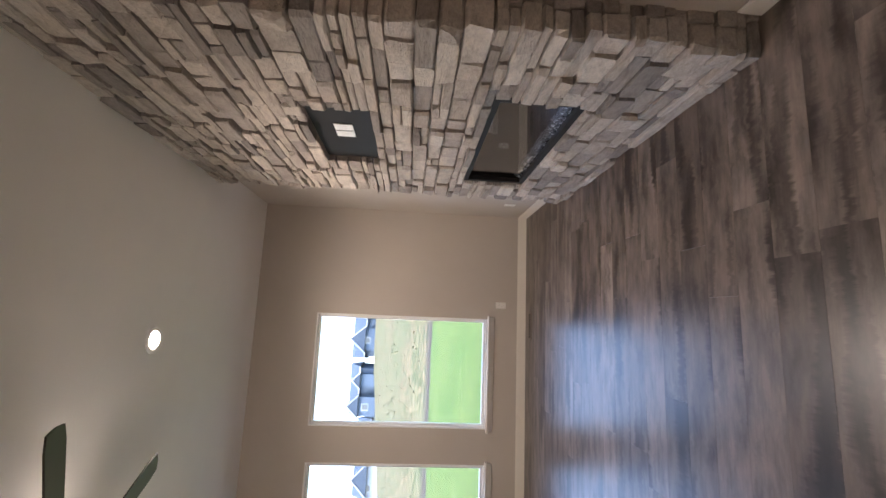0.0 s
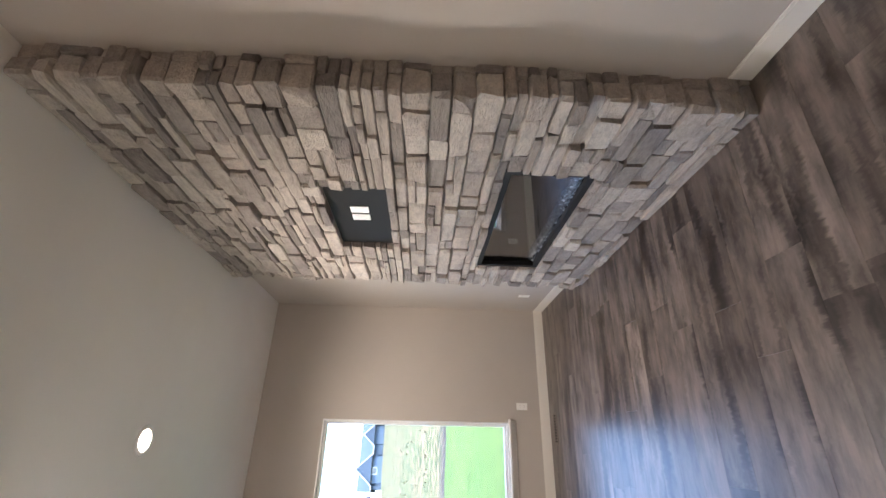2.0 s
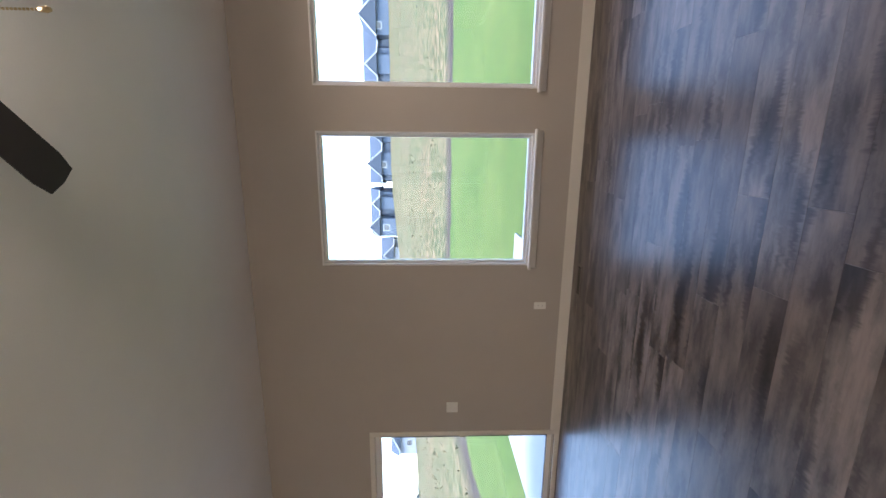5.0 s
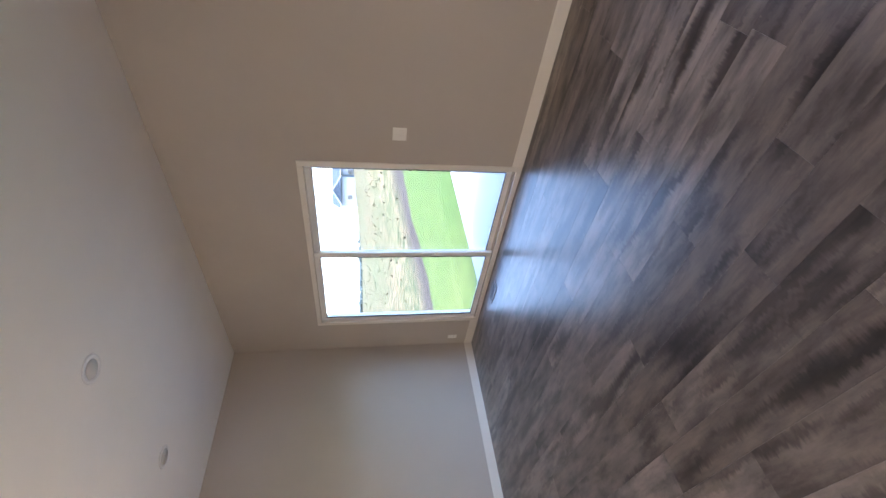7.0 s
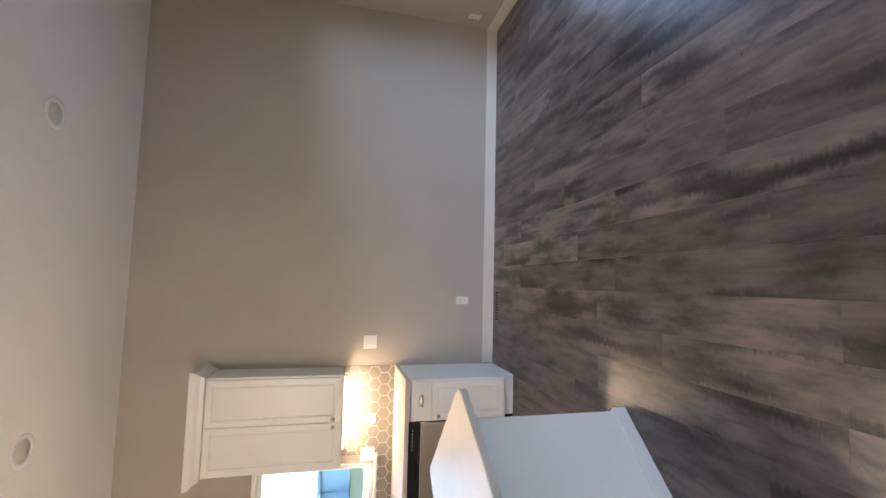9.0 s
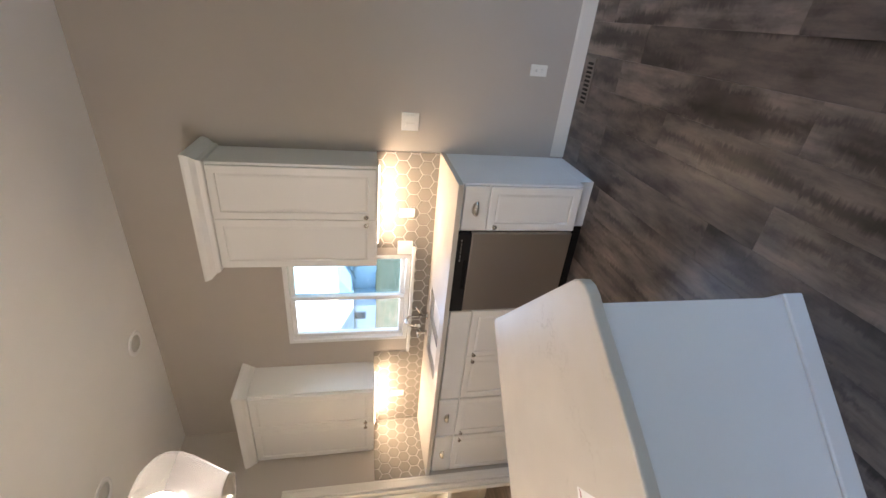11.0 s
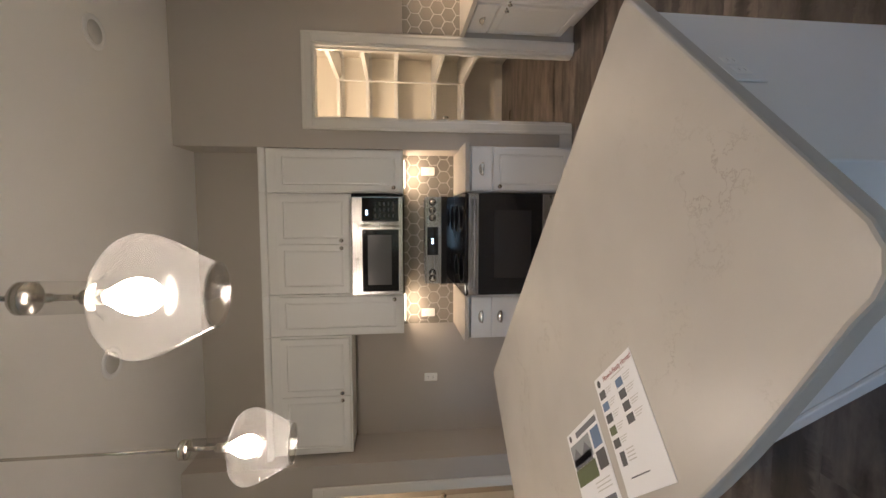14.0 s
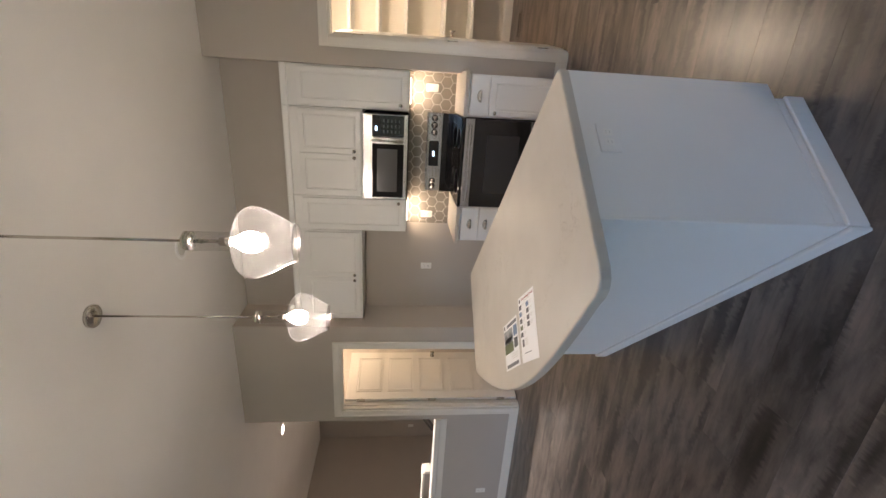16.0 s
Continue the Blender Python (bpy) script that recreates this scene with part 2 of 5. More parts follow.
M_BLACK = painted("matte_black", (0.014, 0.013, 0.013), 0.6, 0.1, 80, 0.0003, 0.1)
M_BLACK.node_tree.nodes["Principled BSDF"].inputs["Specular IOR Level"].default_value = 0.2
M_GLOSS = painted("black_glass", (0.012, 0.012, 0.013), 0.06, 0.05, 10, 0.0)
M_STEEL = brushed("brushed_stainless", (0.48, 0.465, 0.44), 0.26)
M_SINK = brushed("sink_steel", (0.55, 0.54, 0.52), 0.26)
M_SLATE = brushed("dark_stainless", (0.50, 0.46, 0.42), 0.36)
M_NICKEL = brushed("satin_nickel", (0.62, 0.58, 0.52), 0.24)
M_BLADE = painted("espresso_fan_blade", (0.028, 0.021, 0.018), 0.4, 0.2, 30, 0.0004, 0.2)
M_BRASS = brushed("aged_brass", (0.55, 0.42, 0.24), 0.3)
M_GROUT = painted("pale_grout", (0.555, 0.517, 0.458), 0.9, 0.05, 200, 0.0006, 0.4)
M_TILE = painted("taupe_ceramic", (0.25, 0.222, 0.19), 0.22, 0.08, 25, 0.0006, 0.2)
M_MORTAR = painted("stone_backing", (0.24, 0.22, 0.2), 0.95, 0.15, 60, 0.004, 0.6)
M_SUBFLOOR = painted("floor_joint", (0.03, 0.026, 0.024), 0.9, 0.1, 60, 0.0)
M_PAPER = painted("white_paper", (0.86, 0.85, 0.84), 0.6, 0.02, 40, 0.0)
M_INK = painted("grey_ink", (0.16, 0.16, 0.17), 0.6, 0.1, 40, 0.0)
M_RED = painted("dark_red_ink", (0.33, 0.06, 0.05), 0.6, 0.1, 40, 0.0)
M_BLUEINK = painted("blue_photo_ink", (0.13, 0.2, 0.32), 0.5, 0.4, 160, 0.0)
M_DARKINK = painted("dark_photo_ink", (0.09, 0.085, 0.085), 0.5, 0.5, 160, 0.0)
M_GREENINK = painted("green_photo_ink", (0.12, 0.14, 0.06), 0.5, 0.3, 160, 0.0)
M_CONCRETE = painted("patio_concrete", (0.33, 0.34, 0.335), 0.85, 0.06, 40, 0.002, 0.4)
M_VENT = painted("brown_vent_metal", (0.16, 0.135, 0.115), 0.45, 0.1, 40, 0.0)
M_RAIL = painted("dark_stained_wood", (0.02, 0.013, 0.01), 0.35, 0.25, 30, 0.0005, 0.2)
M_SIDING = painted("blue_grey_siding", (0.055, 0.085, 0.13), 0.8, 0.08, 3, 0.0)
M_SIDING2 = painted("pale_grey_siding", (0.22, 0.25, 0.29), 0.8, 0.08, 3, 0.0)
M_SIDING3 = painted("tan_siding", (0.2, 0.2, 0.21), 0.8, 0.08, 3, 0.0)
M_SHINGLE = painted("grey_shingle", (0.036, 0.055, 0.085), 0.9, 0.15, 2, 0.0)
# West houses: distance haze is put into the roof and siding colours.
M_HAZEROOF = painted("haze_paled_shingle", (0.3, 0.35, 0.4), 0.9, 0.1, 2, 0.0)
M_HAZE = painted("haze_paled_siding", (0.5, 0.56, 0.6), 0.8, 0.06, 3, 0.0)
M_EXTTRIM = painted("white_exterior_trim", (0.3, 0.34, 0.38), 0.6, 0.03, 8, 0.0)
M_FARGLASS = painted("dark_window_glass", (0.05, 0.06, 0.075), 0.1, 0.1, 1, 0.0)
M_WEED = painted("dry_weeds", (0.10, 0.09, 0.05), 0.9, 0.45, 1.5, 0.0, coarse=0.4)
# Leaf colour paled towards blue-grey to stand in for haze.
M_TREE = painted("hazed_tree_leaves", (0.08, 0.11, 0.11), 0.9, 0.3, 3, 0.0)
M_GLASS = pane_glass("window_glass")
M_CLEAR = pane_glass("clear_lamp_glass", (0.93, 0.93, 0.92), 0.07)
M_SEED = seeded_glass()
M_PLANK = plank_material()
M_STONE = stone_material()
M_QUARTZ = quartz_material()
M_GROUND = ground_material()
M_BULB = glow("bulb_glow", (1.0, 0.86, 0.66), 10)
M_GLOBE = glow("fan_globe_glow", (1.0, 0.9, 0.76), 4.5)
M_CANLIT = glow("can_light_glow", (1.0, 0.88, 0.70), 4)
M_STRIP = glow("under_cabinet_glow", (1.0, 0.78, 0.5), 3)
M_CLOCK = glow("clock_digits_glow", (0.55, 0.8, 1.0), 1)
M_CANOFF = painted("unlit_can_lens", (0.60, 0.575, 0.53), 0.5, 0.03, 40, 0.0)


def crystal_material():
    m, nt, b = nodes_of("fire_crystals")
    b.inputs["Base Color"].default_value = (0.86, 0.9, 0.95, 1)
    b.inputs["Roughness"].default_value = 0.08
    b.inputs["Transmission Weight"].default_value = 0.15
    return m


M_CRYSTAL = crystal_material()

# ---- mesh helpers ----
HOLD = {}


def bxm(bm, x0, x1, y0, y1, z0, z1, bev=0.0, seg=1):
    r = bmesh.ops.create_cube(bm, size=1.0)
    vs = r["verts"]
    for v in vs:
        v.co = Vector(((x0 + x1) / 2 + v.co.x * (x1 - x0), (y0 + y1) / 2 + v.co.y * (y1 - y0), (z0 + z1) / 2 + v.co.z * (z1 - z0)))
    if bev:
        es = list({e for v in vs for e in v.link_edges})
        bmesh.ops.bevel(bm, geom=es, offset=bev, segments=seg, profile=0.5, affect='EDGES')
    return bm


def box(x0, x1, y0, y1, z0, z1, bev=0.0, seg=1):
    return bxm(bmesh.new(), min(x0, x1), max(x0, x1), min(y0, y1), max(y0, y1), min(z0, z1), max(z0, z1), bev, seg)


def lathe(profile, n=24, axis='Z', at=(0, 0, 0)):
    """A turned body from (radius, height) pairs."""
    bm = bmesh.new()
    rings = []
    for r, h in profile:
        ring = []
        for i in range(n):
            a = 2 * math.pi * i / n
            p = (r * math.cos(a), r * math.sin(a), h)
            if axis == 'Y':
                p = (p[0], p[2], p[1])
            elif axis == 'X':
                p = (p[2], p[0], p[1])
            ring.append(bm.verts.new((p[0] + at[0], p[1] + at[1], p[2] + at[2])))
        rings.append(ring)
    for a, b in zip(rings, rings[1:]):
        for i in range(n):
            bm.faces.new((a[i], a[(i + 1) % n], b[(i + 1) % n], b[i]))
    for ring in (rings[0], rings[-1]):
        if (ring[0].co - ring[n // 2].co).length > 1e-5:
            bm.faces.new(ring)
    bmesh.ops.recalc_face_normals(bm, faces=bm.faces)
    for f in bm.faces:
        f.smooth = len(f.verts) == 4
    return bm


def tube(points, r, n=10):
    """A round bar along a line of points."""
    bm = bmesh.new()
    pts = [Vector(p) for p in points]
    rings = []
    for i, p in enumerate(pts):
        d = (pts[min(i + 1, len(pts) - 1)] - pts[max(i - 1, 0)]).normalized()
        q = d.to_track_quat('Z', 'Y')
        rings.append([bm.verts.new(p + q @ Vector((r * math.cos(2 * math.pi * k / n), r * math.sin(2 * math.pi * k / n), 0))) for k in range(n)])
    for a, b in zip(rings, rings[1:]):
        for k in range(n):
            f = bm.faces.new((a[k], a[(k + 1) % n], b[(k + 1) % n], b[k]))
            f.smooth = True
    bm.faces.new(rings[0])
    bm.faces.new(rings[-1])
    bmesh.ops.recalc_face_normals(bm, faces=bm.faces)
    return bm


def prism(outline, z0, z1, bev=0.0):
    """A flat plate with the outline of (x, y) points."""
    bm = bmesh.new()
    lo = [bm.verts.new((x, y, z0)) for x, y in outline]
    hi = [bm.verts.new((x, y, z1)) for x, y in outline]
    n = len(outline)
    bm.faces.new(lo)
    top = bm.faces.new(hi)
    for i in range(n):
        bm.faces.new((lo[i], lo[(i + 1) % n], hi[(i + 1) % n], hi[i]))
    bmesh.ops.recalc_face_normals(bm, faces=bm.faces)
    if bev:
        bmesh.ops.bevel(bm, geom=list(top.edges), offset=bev, segments=2, profile=0.5, affect='EDGES')
    return bm


def to_mesh(name, bm, material):
    me = bpy.data.meshes.new(name)
    bm.to_mesh(me)
    bm.free()
    me.materials.append(material)
    return me


def thing(name, m, label, category, group=""):
    """The empty at a thing's base that carries its parts; m: its pose."""
    ob = new(name)
    ob.empty_display_size = 0.1
    ob.matrix_basis = m if isinstance(m, Matrix) else pose(*m)
    HOLD[ob.name] = Vector((0, 0, 0))
    return tagged(ob, label, category, group)


def part(name, bm, material, parent, label=""):
    """Links a bmesh, given in the frame of its thing, as one mesh object under a thing or a part."""
    lo = Vector([min(v.co[i] for v in bm.verts) for i in range(3)])
    hi = Vector([max(v.co[i] for v in bm.verts) for i in range(3)])
    c = (lo + hi) / 2
    bmesh.ops.translate(bm, verts=bm.verts, vec=-c)
    ob = new(name, to_mesh(name, bm, material))
    ob.parent = parent
    ob.location = c - HOLD[parent.name]
    HOLD[ob.name] = c
    if label:
        tagged(ob, label)
    return ob


def solid(name, bm, material, label="", category="", group="", kind=""):
    """A top-level thing of one mesh, or a piece of the setting; its origin is at its base."""
    lo = Vector([min(v.co[i] for v in bm.verts) for i in range(3)])
    hi = Vector([max(v.co[i] for v in bm.verts) for i in range(3)])
    c = Vector(((lo.x + hi.x) / 2, (lo.y + hi.y) / 2, lo.z))
    bmesh.ops.translate(bm, verts=bm.verts, vec=-c)
    ob = new(name, to_mesh(name, bm, material))
    ob.location = c
    HOLD[ob.name] = c
    return tagged(ob, label, category, group, kind)


def structure(name, bm, material, label=""):
    return solid(name, bm, material, label, kind="structure")


def wall_boxes(axis, p0, p1, u0, u1, z0, z1, holes=()):
    """A wall of thickness p0 to p1 along the axis, cut through by holes (u0, u1, z0, z1)."""
    bm = bmesh.new()
    us = sorted({u0, u1, *[h[0] for h in holes], *[h[1] for h in holes]})
    for a, b in zip(us, us[1:]):
        cut = sorted((h[2], h[3]) for h in holes if h[0] <= a + 1e-6 and h[1] >= b - 1e-6)
        z = z0
        spans = []
        for c, d in cut:
            if c > z + 1e-6:
                spans.append((z, c))
            z = d
        if z1 > z + 1e-6:
            spans.append((z, z1))
        for c, d in spans:
            if axis == 'x':
                bxm(bm, p0, p1, a, b, c, d)
            else:
                bxm(bm, a, b, p0, p1, c, d)
    return bm

# ---- plan ----
H = 3.035
YN, XE, XW = 5.227, 1.315, -7.32
XS = 1.341                      # the same wall south of the fireplace
YP, XP = -0.744, -5.83          # pantry wall and its end
YR = -1.08                      # range wall
YD, XA = -0.63, -3.38           # wall with the panelled door, side of the fridge bay
XH = -2.17                      # end of that wall
W1 = (-1.105, 0.10, 0.44, 2.366)
W2 = (-2.69, -1.475, 0.44, 2.366)
SL = (-6.80, -4.48, 0.0, 1.985)
KW = (0.29, 1.14, 1.075, 2.05)
PD = (-6.608, -6.042, 0.0, 2.03)
D2 = (-3.13, -2.32, 0.0, 2.0)

wall_n = structure("wall_north", wall_boxes('y', YN, YN + 0.16, XW - 0.16, 2.3, -0.3, H, [W1, W2, (SL[0], SL[1], -0.02, SL[3])]), M_WALL)
structure("wall_west", wall_boxes('x', XW - 0.16, XW, -4.5, YN, -0.3, H, [KW]), M_WALL)
structure("wall_east", wall_boxes('x', XE, XS + 0.12, 1.82, YN, -0.02, H), M_WALL)
structure("wall_east_south", wall_boxes('x', XS, XS + 0.12, -2.2, 1.82, -0.02, H), M_WALL)
structure("wall_pantry", wall_boxes('y', YP - 0.115, YP, XW, XP, 0, H, [PD]), M_WALL)
structure("wall_pantry_side", wall_boxes('x', XP - 0.115, XP, -3.05, YP - 0.115, 0, H), M_WALL)
structure("wall_range", wall_boxes('y', YR - 0.12, YR, XP, XA + 0.115, 0, H), M_WALL)
structure("wall_fridge_side", wall_boxes('x', XA, XA + 0.115, YR, YD - 0.115, 0, H), M_WALL)
structure("wall_door", wall_boxes('y', YD - 0.115, YD, XA, XH, 0, H, [D2]), M_WALL)
structure("wall_hall_side", wall_boxes('x', XH - 0.115, XH, -4.35, YD - 0.115, -2.0, H), M_WALL)
structure("wall_hall_south", wall_boxes('y', -4.47, -4.35, -3.5, 2.3, -2.0, H), M_WALL)
structure("wall_hall_east", wall_boxes('x', 1.75, 1.87, -4.35, -2.2, -0.02, H), M_WALL)
structure("wall_hall_return", wall_boxes('y', -2.2, -2.08, XS + 0.12, 1.87, 0, H), M_WALL)
structure("wall_pantry_back", wall_boxes('y', -3.15, -3.05, XW, XP, 0, H), M_PANTRY)
structure("wall_closet_south", wall_boxes('y', -2.7, -2.6, XP, XP + 2.4, 0, H), M_PANTRY)
structure("wall_closet_side", wall_boxes('x', -3.5, XA, -2.6, YR - 0.12, 0, H), M_PANTRY)

bm = box(XW - 0.16, 2.3, -4.5, YN + 0.16, H, H + 0.15)
structure("ceiling", bm, M_CEIL)
structure("floor", box(XW, 1.87, -4.35, YN, -0.12, -0.007), M_SUBFLOOR)
# stairwell: half wall with a white cap, and what shows above it
half = structure("half_wall", box(XH, -0.35, YD - 0.115, YD, 0, 0.895), M_WALL)
structure("half_wall_cap", box(XH - 0.0, -0.32, YD - 0.145, YD + 0.03, 0.895, 0.955, 0.006), M_TRIM)
structure("trim_half_wall", box(XH, -0.35, YD, YD + 0.012, 0.82, 0.893, 0.003), M_TRIM)


def baseboards():
    bm = bmesh.new()
    t, h = 0.014, 0.1

    def run(x0, x1, y0, y1):
        bxm(bm, x0, x1, y0, y1, 0.0, h - 0.012)
        dx, dy = (0.004, 0) if (x1 - x0) < (y1 - y0) else (0, 0.004)
        bxm(bm, x0 + dx, x1 - dx, y0 + dy, y1 - dy, h - 0.012, h)
    run(SL[1] + 0.002, XE, YN - t, YN)
    run(XW, SL[0] - 0.002, YN - t, YN)
    run(XW, XW + t, 1.972, YN - t)
    run(XE - t, XE, 4.03, YN - t)
    run(XS - t, XS, -2.2, 1.73)
    run(XP - 0.16 + 0.006, XP + 0.0, YP, YP + t)
    run(XP - 0.0, XP + t, YP, -0.5)
    run(XA - t, XA, YR, YD)
    run(-4.36, XA - t, YR, YR + t)
    run(XA - t, -3.21, YD, YD + t)
    run(-2.24, -0.35, YD, YD + t)
    run(XW, XP - 0.119, -3.05, -3.05 + t)
    run(XW + 0.004, XW + 0.004 + t, -3.05 + t, YP - 0.12)
    return bm


structure("baseboard", baseboards(), M_TRIM)


def casing(u0, u1, z1, y, side, w=0.075, t=0.018):
    """Door casing in a wall that faces along y: two legs and a head, with a raised outer band."""
    bm = bmesh.new()
    ya, yb = (y, y + t) if side > 0 else (y - t, y)
    bxm(bm, u0 - w, u0, ya, yb, 0, z1, 0.004)
    bxm(bm, u1, u1 + w, ya, yb, 0, z1, 0.004)
    bxm(bm, u0 - w, u1 + w, ya, yb, z1 + 0.0005, z1 + w, 0.004)
    yc, yd = (y + t, y + t + 0.006) if side > 0 else (y - t - 0.006, y - t)
    bxm(bm, u0 - w, u0 - w + 0.022, yc, yd, 0, z1 + w, 0.003)
    bxm(bm, u1 + w - 0.022, u1 + w, yc, yd, 0, z1 + w, 0.003)
    bxm(bm, u0 - w + 0.022, u1 + w - 0.022, yc, yd, z1 + w - 0.022, z1 + w, 0.003)
    return bm


def jamb(u0, u1, z1, y0, y1):
    bm = bmesh.new()
    bxm(bm, u0 - 0.001, u0 + 0.018, y0, y1, 0, z1)
    bxm(bm, u1 - 0.018, u1 + 0.001, y0, y1, 0, z1)
    bxm(bm, u0 + 0.018, u1 - 0.018, y0, y1, z1 - 0.018, z1 + 0.001)
    bxm(bm, u0 + 0.018, u0 + 0.03, y0 + 0.04, y0 + 0.07, 0, z1 - 0.018)
    bxm(bm, u1 - 0.03, u1 - 0.018, y0 + 0.04, y0 + 0.07, 0, z1 - 0.018)
    return bm


structure("trim_pantry_door", casing(PD[0], PD[1], PD[3], YP, 1), M_TRIM)
structure("trim_pantry_jamb", jamb(PD[0], PD[1], PD[3], YP - 0.115, YP), M_TRIM)
structure("trim_hall_door", casing(D2[0], D2[1], D2[3], YD, 1), M_TRIM)
structure("trim_hall_jamb", jamb(D2[0], D2[1], D2[3], YD - 0.115, YD), M_TRIM)


# ---- windows and the sliding door ----
def frame_bm(u0, u1, z0, z1, y0, y1, w, bev=0.004):
    bm = bmesh.new()
    bxm(bm, u0, u0 + w, y0, y1, z0, z1, bev)
    bxm(bm, u1 - w, u1, y0, y1, z0, z1, bev)
    bxm(bm, u0 + w, u1 - w, y0, y1, z0, z0 + w, bev)
    bxm(bm, u0 + w, u1 - w, y0, y1, z1 - w, z1, bev)
    return bm


def picture_window(name, w):
    ob = thing(name, pose((w[0] + w[1]) / 2, YN, w[2]), "white vinyl picture window in the taupe wall", "window")
    tagged(ob, kind="structure")
    a = (w[1] - w[0]) / 2
    h = w[3] - w[2]
    part("window_frame", frame_bm(-a, a, 0.0, h, -0.006, 0.10, 0.02), M_VINYL, ob)
    part("sash", frame_bm(-a + 0.02, a - 0.02, 0.02, h - 0.02, 0.03, 0.085, 0.024), M_VINYL, ob)
    p = part("pane", box(-a + 0.04, a - 0.04, 0.052, 0.058, 0.04, h - 0.04), M_GLASS, ob)
    p.visible_shadow = False
    part("window_sill", box(-a - 0.035, a + 0.035, -0.05, 0.0, -0.022, 0.002, 0.005, 2), M_TRIM, ob)
    part("apron", box(-a - 0.02, a + 0.02, -0.016, 0.0, -0.075, -0.0225, 0.004), M_TRIM, ob)
    return ob


picture_window("window_1", W1)
picture_window("window_2", W2)

sl = thing("door_sliding", pose(0, YN, 0), "closed sliding glass patio door in a cream frame", "sliding door")
tagged(sl, kind="structure")
part("frame", frame_bm(SL[0], SL[1], 0.0, SL[3], -0.012, 0.13, 0.05), M_TRIM, sl)
for a, b, y in ((-6.752, -5.60, 0.02), (-5.69, -4.528, 0.062)):
    pan = part("panel", frame_bm(a, b, 0.05, SL[3] - 0.05, y, y + 0.04, 0.06, 0.005), M_VINYL, sl)
    g = part("pane", box(a + 0.055, b - 0.055, y + 0.017, y + 0.023, 0.105, SL[3] - 0.105), M_GLASS, pan)
    g.visible_shadow = False
    part("gasket", frame_bm(a + 0.06, b - 0.06, 0.11, SL[3] - 0.11, y - 0.002, y + 0.014, 0.006, 0.001), M_BLACK, pan, "black rubber glazing strip")
hd = [(-4.545, 0.05 - 0.055 * math.sin(math.pi * i / 8), 0.93 + 0.17 * i / 8) for i in range(9)]
part("handle", tube(hd, 0.008), M_NICKEL, sl, "curved satin nickel pull")
part("track", box(SL[0] + 0.05, SL[1] - 0.05, 0.0, 0.06, 0.05, 0.058), M_NICKEL, sl)

kw = thing("window_3", pose(XW, (KW[0] + KW[1]) / 2, KW[2], 0, 0, 90), "white sliding kitchen window above the sink", "window")
tagged(kw, kind="structure")
kh = KW[3] - KW[2]
ka = (KW[1] - KW[0]) / 2
part("window_frame", frame_bm(-ka, ka, 0, kh, -0.004, 0.12, 0.035), M_VINYL, kw)
for a, b, y in ((-ka + 0.035, 0.02, 0.03), (-0.02, ka - 0.035, 0.065)):
    sash = part("sash", frame_bm(a, b, 0.035, kh - 0.035, y, y + 0.032, 0.035), M_VINYL, kw)
    g = part("pane", box(a + 0.03, b - 0.03, y + 0.013, y + 0.019, 0.066, kh - 0.066), M_GLASS if a < -0.1 else pane_glass("screened_glass", (0.62, 0.76, 0.8)), sash)
    g.visible_shadow = False
part("window_sill", box(-ka - 0.12, ka + 0.08, -0.04, 0.0, -0.03, -0.004, 0.006, 2), M_VINYL, kw)


# ---- fireplace ----
FY0, FY1, FX = 1.735, 4.0, 1.225
FB = (2.284, 3.60, 0.47, 0.955)
TV = (2.505, 3.296, 1.60, 1.972)
fire = thing("stone_fireplace", pose(XE, (FY0 + FY1) / 2, 0), "floor-to-ceiling fireplace of grey and tan ledge stone", "fireplace")
fo = fire.location.copy()


def floc(bm):
    bmesh.ops.translate(bm, verts=bm.verts, vec=-fo)
    return bm


part("backing", floc(wall_boxes('x', FX, XE, FY0 + 0.04, FY1 - 0.02, 0, H, [FB, TV])), M_MORTAR, fire)
fbx = part("firebox", floc(box(XE - 0.03, XE, FB[0], FB[1], FB[2], FB[3])), painted("firebox_grey", (0.075, 0.08, 0.085), 0.5, 0.1, 20, 0.0), fire)
part("firebox_frame", floc(wall_boxes('x', FX - 0.025, FX + 0.01, FB[0], FB[1], FB[2], FB[3], [(FB[0] + 0.035, FB[1] - 0.035, FB[2] + 0.035, FB[3] - 0.035)])), M_BLACK, fire)
part("firebox_glass", floc(box(FX + 0.011, FX + 0.015, FB[0] + 0.02, FB[1] - 0.02, FB[2] + 0.02, FB[3] - 0.02)), pane_glass("smoked_glass", (0.62, 0.64, 0.66), 0.2), fire)
bm = bmesh.new()
rc = random.Random(7)
for i in range(700):
    s = rc.uniform(0.006, 0.013)
    r = bmesh.ops.create_icosphere(bm, subdivisions=1, radius=s) if i % 6 == 0 else bmesh.ops.create_cube(bm, size=s * 1.5)
    q = Euler((rc.uniform(0, 6), rc.uniform(0, 6), rc.uniform(0, 6))).to_matrix()
    c = Vector((rc.uniform(FX + 0.02, FX + 0.045), rc.uniform(FB[0] + 0.05, FB[1] - 0.05), FB[2] + 0.03 + rc.uniform(0, 0.055)))
    for v in r["verts"]:
        v.co = q @ v.co + c
part("crystals", floc(bm), M_CRYSTAL, fire, "clear glass crystals")
part("ember_tray", floc(box(FX + 0.016, XE - 0.031, FB[0] + 0.02, FB[1] - 0.02, FB[2] + 0.005, FB[2] + 0.032)), M_BLACK, fire)
panel = part("media_recess", floc(box(FX + 0.004, FX + 0.02, TV[0], TV[1], TV[2], TV[3])), M_BLACK, fire, "flat black media panel let into the stone")
